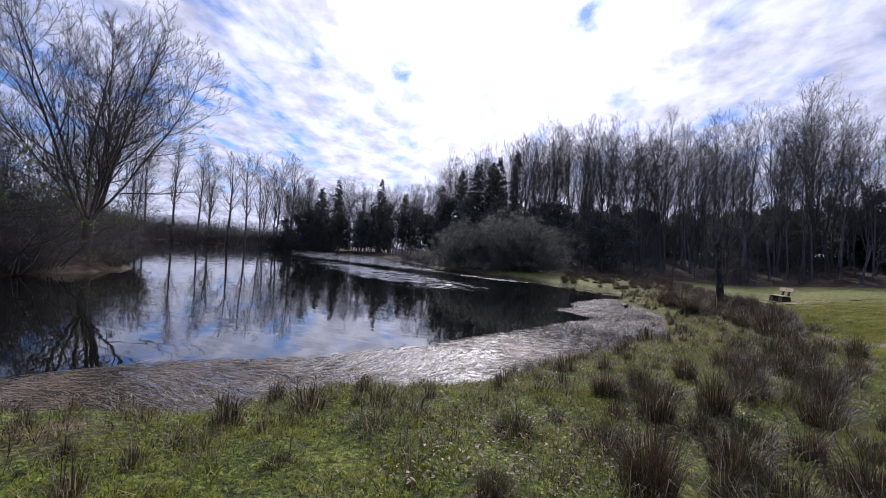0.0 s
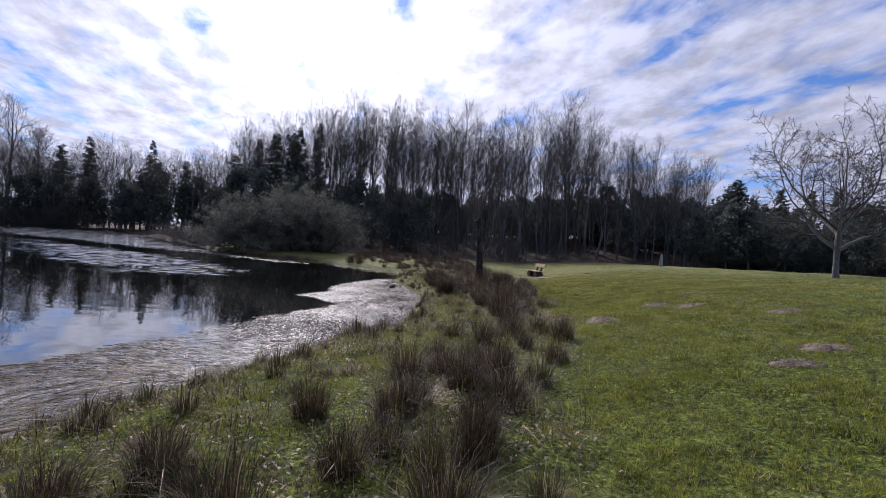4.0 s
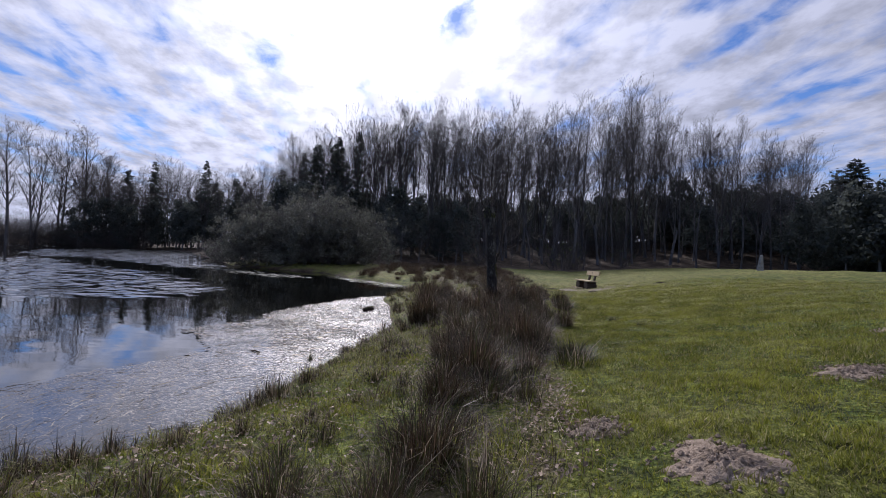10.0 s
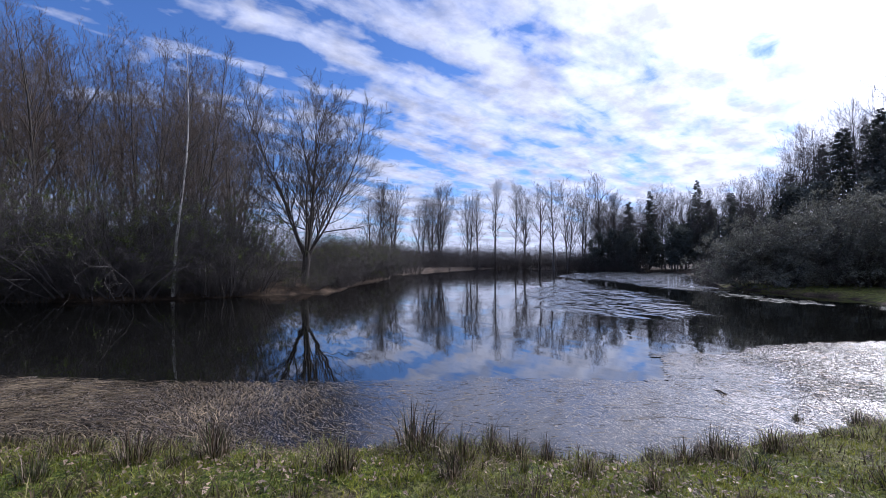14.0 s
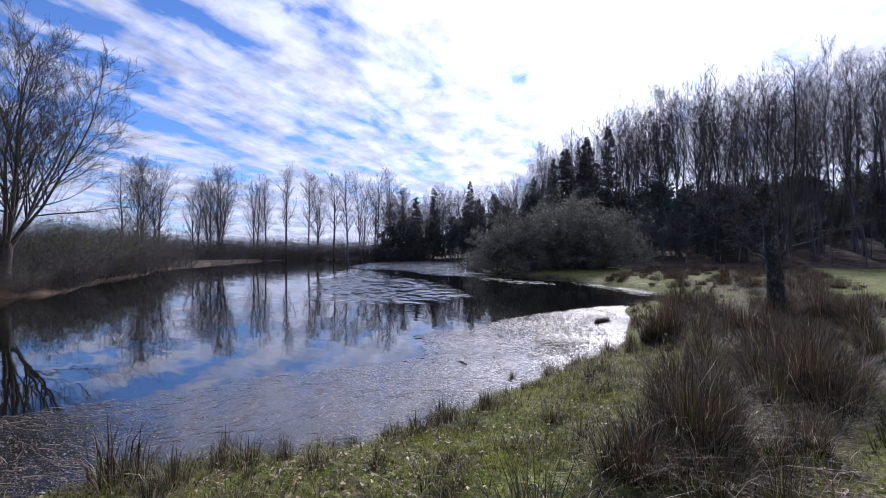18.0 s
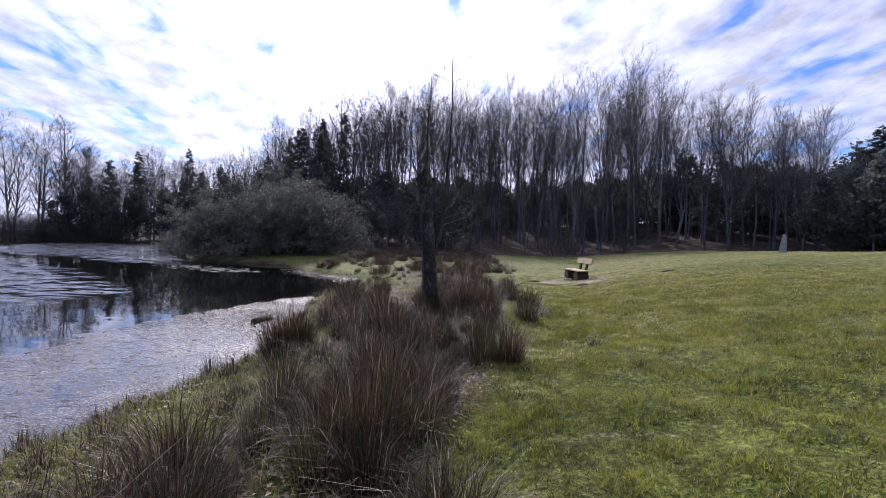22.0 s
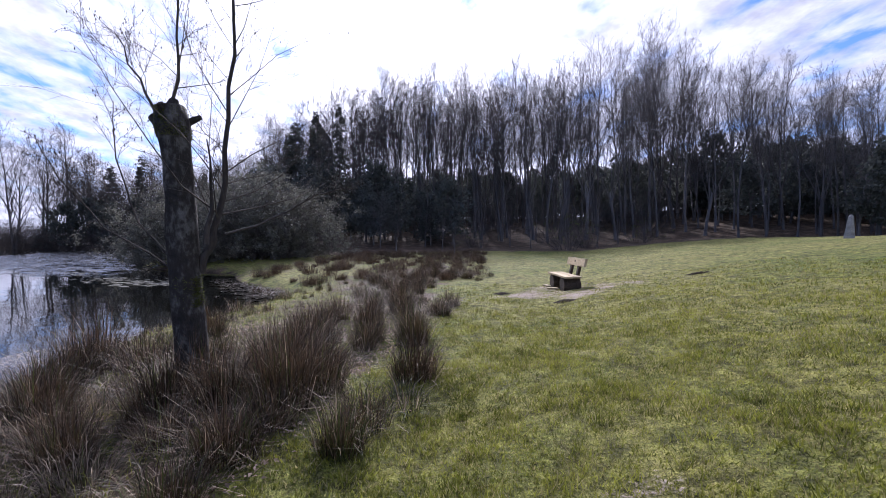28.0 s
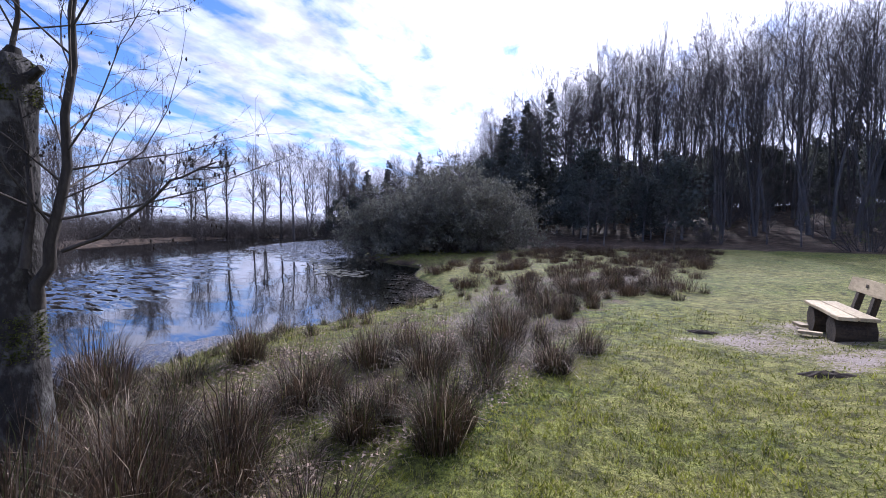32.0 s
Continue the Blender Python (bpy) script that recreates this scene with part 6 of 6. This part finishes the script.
def build_pollard():
    rng = np.random.default_rng(401)
    z0 = land_at(3.24, 15.56)
    root = new("pollarded_alder")
    root.matrix_basis = pose(3.24, 15.56, z0)
    top = 3.40 - z0
    k = [i / 17 for i in range(18)]
    lean = np.array((-0.25, 0.06, 0))
    line = [np.array((0, 0, -0.2 + (top + 0.2) * q)) + lean * q * q * 0.8 + np.array((0.01 * math.sin(9 * q), 0.008 * math.cos(8 * q), 0)) for q in k]
    radii = [float(np.interp(q, (0, 0.06, 0.16, 0.4, 0.62, 0.7, 0.86, 0.92, 0.97, 1), (0.27, 0.215, 0.165, 0.142, 0.146, 0.134, 0.132, 0.16, 0.158, 0.135))) for q in k]
    part("trunk", gnarled(line, radii, 18, 0.10, 402).mesh("trunk", True), BARK_STUMP, root, "thick sawn-off trunk with ridged grey bark")
    head = line[-1]
    right = np.array((0.9, 0.35, 0))
    for way, at, ln, r in (((0.9, 0.45, 0.35), -0.2, 0.30, 0.04), ((-0.85, -0.3, 0.5), -0.22, 0.20, 0.06), ((0.1, -0.8, 0.45), -0.12, 0.18, 0.05), ((0.2, 0.3, 1.0), -0.05, 0.12, 0.07)):
        p = head + np.array((0, 0, at))
        d = unit(np.array(way))
        part("stub", gnarled([p, p + d * ln * 0.55, p + d * ln + np.array((0, 0, 0.03))], [r * 1.5, r, r * 0.6], 9, 0.2, int(1000 * ln)), BARK_STUMP, root, "broken branch stub")
    moss = Geo()
    for i in range(3000):
        q = rng.choice([rng.uniform(0.9, 1.0), rng.uniform(0.35, 0.45), rng.uniform(0.02, 0.12)], p=[0.42, 0.24, 0.34])
        p, d = along(line, q)
        r = float(np.interp(q, (0, 0.06, 0.16, 0.4, 0.7, 0.86, 0.92, 1), (0.27, 0.215, 0.165, 0.142, 0.134, 0.132, 0.16, 0.135)))
        w = rng.uniform(0, 6.283) if q > 0.88 else rng.normal(0.3, 0.9)
        o = np.array((math.cos(w), math.sin(w), 0))
        moss.spike(p + o * r * 0.97, p + o * (r + rng.uniform(0.006, 0.02)) + rng.normal(0, 0.008, 3), 0.006)
    part("moss", moss, MOSS, root, "yellow-green moss on the bark")
    # young stems: one from the fork, others from the head and the waist
    cones = Geo()

    def stem(points, r, count, first, length, angle, label=""):
        pts = [np.array(p, float) for p in points]
        fine = []
        for a in range(len(pts) - 1):
            for t in (0.0, 0.33, 0.67):
                fine.append(pts[a] + (pts[a + 1] - pts[a]) * t + rng.normal(0, 0.012, 3))
        fine.append(pts[-1])
        g = Geo()
        n = len(fine)
        g.tube(fine, [r * (1 - 0.9 * (i / (n - 1)) ** 0.9) + 0.003 for i in range(n)], 7)
        part("stem", g.mesh("stem", True), BARK, root, label)
        twigs = Wood()
        branch_out(rng, twigs, fine, r, int(count * 1.1), first, lambda q: length * (1.15 - 0.75 * q), angle, 0.03, (10, 6), 0.17, 0.0022, 4, 0.0055)
        part("twigwork", twigs.mesh("twigwork", BARK), None, root)
        for p in np.concatenate(twigs.v)[3::9]:
            if rng.random() < 0.11:
                c = np.array(p) + rng.normal(0, 0.02, 3)
                cones.tube([c, c + np.array((0, 0, -0.012)), c + np.array((0, 0, -0.024))], [0.002, 0.0065, 0.003], 5, True)

    stem([(0.08, 0.06, 1.25), (0.20, 0.16, 1.65), (0.28, 0.22, 2.2), (0.30, 0.30, 3.2), (0.38, 0.32, 4.3), (0.36, 0.40, 5.6)], 0.042, 30, 0.2, 1.65, 0.85, "slender grey alder stem growing from the fork")
    stem([(0.18, 0.02, 1.55), (0.24, 0.06, 2.0), (0.22, 0.02, 2.6)], 0.028, 5, 0.4, 0.4, 0.7)
    stem([tuple(head + np.array((0.03, 0.02, -0.05))), tuple(head + np.array((0.06, 0.05, 0.5))), tuple(head + np.array((0.05, 0.1, 1.3))), tuple(head + np.array((0.12, 0.1, 2.1)))], 0.016, 18, 0.12, 1.1, 0.75, "shoot rising from the sawn head")
    stem([tuple(head + np.array((-0.1, -0.05, -0.1))), tuple(head + np.array((-0.25, -0.1, 0.25))), tuple(head + np.array((-0.5, -0.1, 0.75)))], 0.014, 11, 0.2, 0.8, 0.7)
    stem([(-0.14, -0.02, 1.35), (-0.45, -0.10, 1.75), (-0.70, -0.10, 2.4), (-0.74, -0.05, 3.0)], 0.009, 12, 0.25, 0.7, 0.65)
    stem([(-0.14, -0.05, 1.3), (-0.7, -0.25, 1.7), (-1.05, -0.35, 2.2), (-1.25, -0.4, 2.6)], 0.007, 9, 0.3, 0.4, 0.6)
    stem([(0.3, 0.2, 1.62), (0.7, 0.38, 1.8), (1.15, 0.5, 2.05), (1.5, 0.6, 2.15)], 0.012, 12, 0.3, 0.5, 0.6)
    tagged(part("alder_fruit", cones, CONE, root, "small dark alder cones on the twigs"), kind="stuff")
    tagged(root, "sawn-off mossy trunk with slender young alder stems", "tree")


build_pollard()


# ---- marker stone, driftwood ----
def build_marker():
    g = Geo()
    for z, a in ((-0.2, 0.24), (0.0, 0.24), (0.5, 0.19), (1.0, 0.145), (1.32, 0.115), (1.45, 0.055)):
        for sx, sy in ((-1, -1), (1, -1), (1, 1), (-1, 1)):
            g.v.append(np.array((sx * a, sy * a * 0.8, z)))
    for i in range(5):
        for k in range(4):
            k2 = (k + 1) % 4
            g.f.append((i * 4 + k, i * 4 + k2, i * 4 + 4 + k2, i * 4 + 4 + k))
    g.f.append((20, 21, 22, 23))
    ob = part("marker_stone", g, STONE)
    ob.matrix_basis = pose(22.9, 33.3, land_at(22.9, 33.3), 2, 3, 25) @ Matrix.Diagonal((0.72, 0.72, 0.76, 1))
    tagged(ob, "pale tapering stone post on the lawn's crest", "marker stone")


def build_driftwood():
    rng = np.random.default_rng(441)
    for (x, y, z), turn, ln, r, label in (((-0.6, 15.85, 0.05), 75, 0.6, 0.066, "mossy fallen log at the water's edge"), ((-1.3, 9.9, 0.015), 160, 0.28, 0.014, "short dark stick floating on the reeds")):
        root = new("driftwood")
        root.matrix_basis = pose(x, y, z, 0, 0, turn)
        line = [np.array((ln * (q - 0.5), 0.02 * math.sin(7 * q), 0.02 * math.sin(4 * q))) for q in np.linspace(0, 1, 8)]
        part("log", gnarled(line, [r * (1 - 0.25 * q) for q in np.linspace(0, 1, 8)], 9, 0.15, int(100 * r)).mesh("log", True), LOG, root)
        m = Geo()
        if r > 0.065:
            for _ in range(160):
                q = rng.uniform(0, 1)
                w = rng.normal(1.57, 0.6)
                p = np.array((ln * (q - 0.5), r * math.cos(w), r * 0.9 * math.sin(w)))
                m.spike(p, p + np.array((0, math.cos(w), math.sin(w))) * rng.uniform(0.01, 0.03) + rng.normal(0, 0.008, 3), 0.008)
            part("moss", m, MOSS, root, "moss on top")
        tagged(root, label, "log")


build_marker()
build_driftwood()
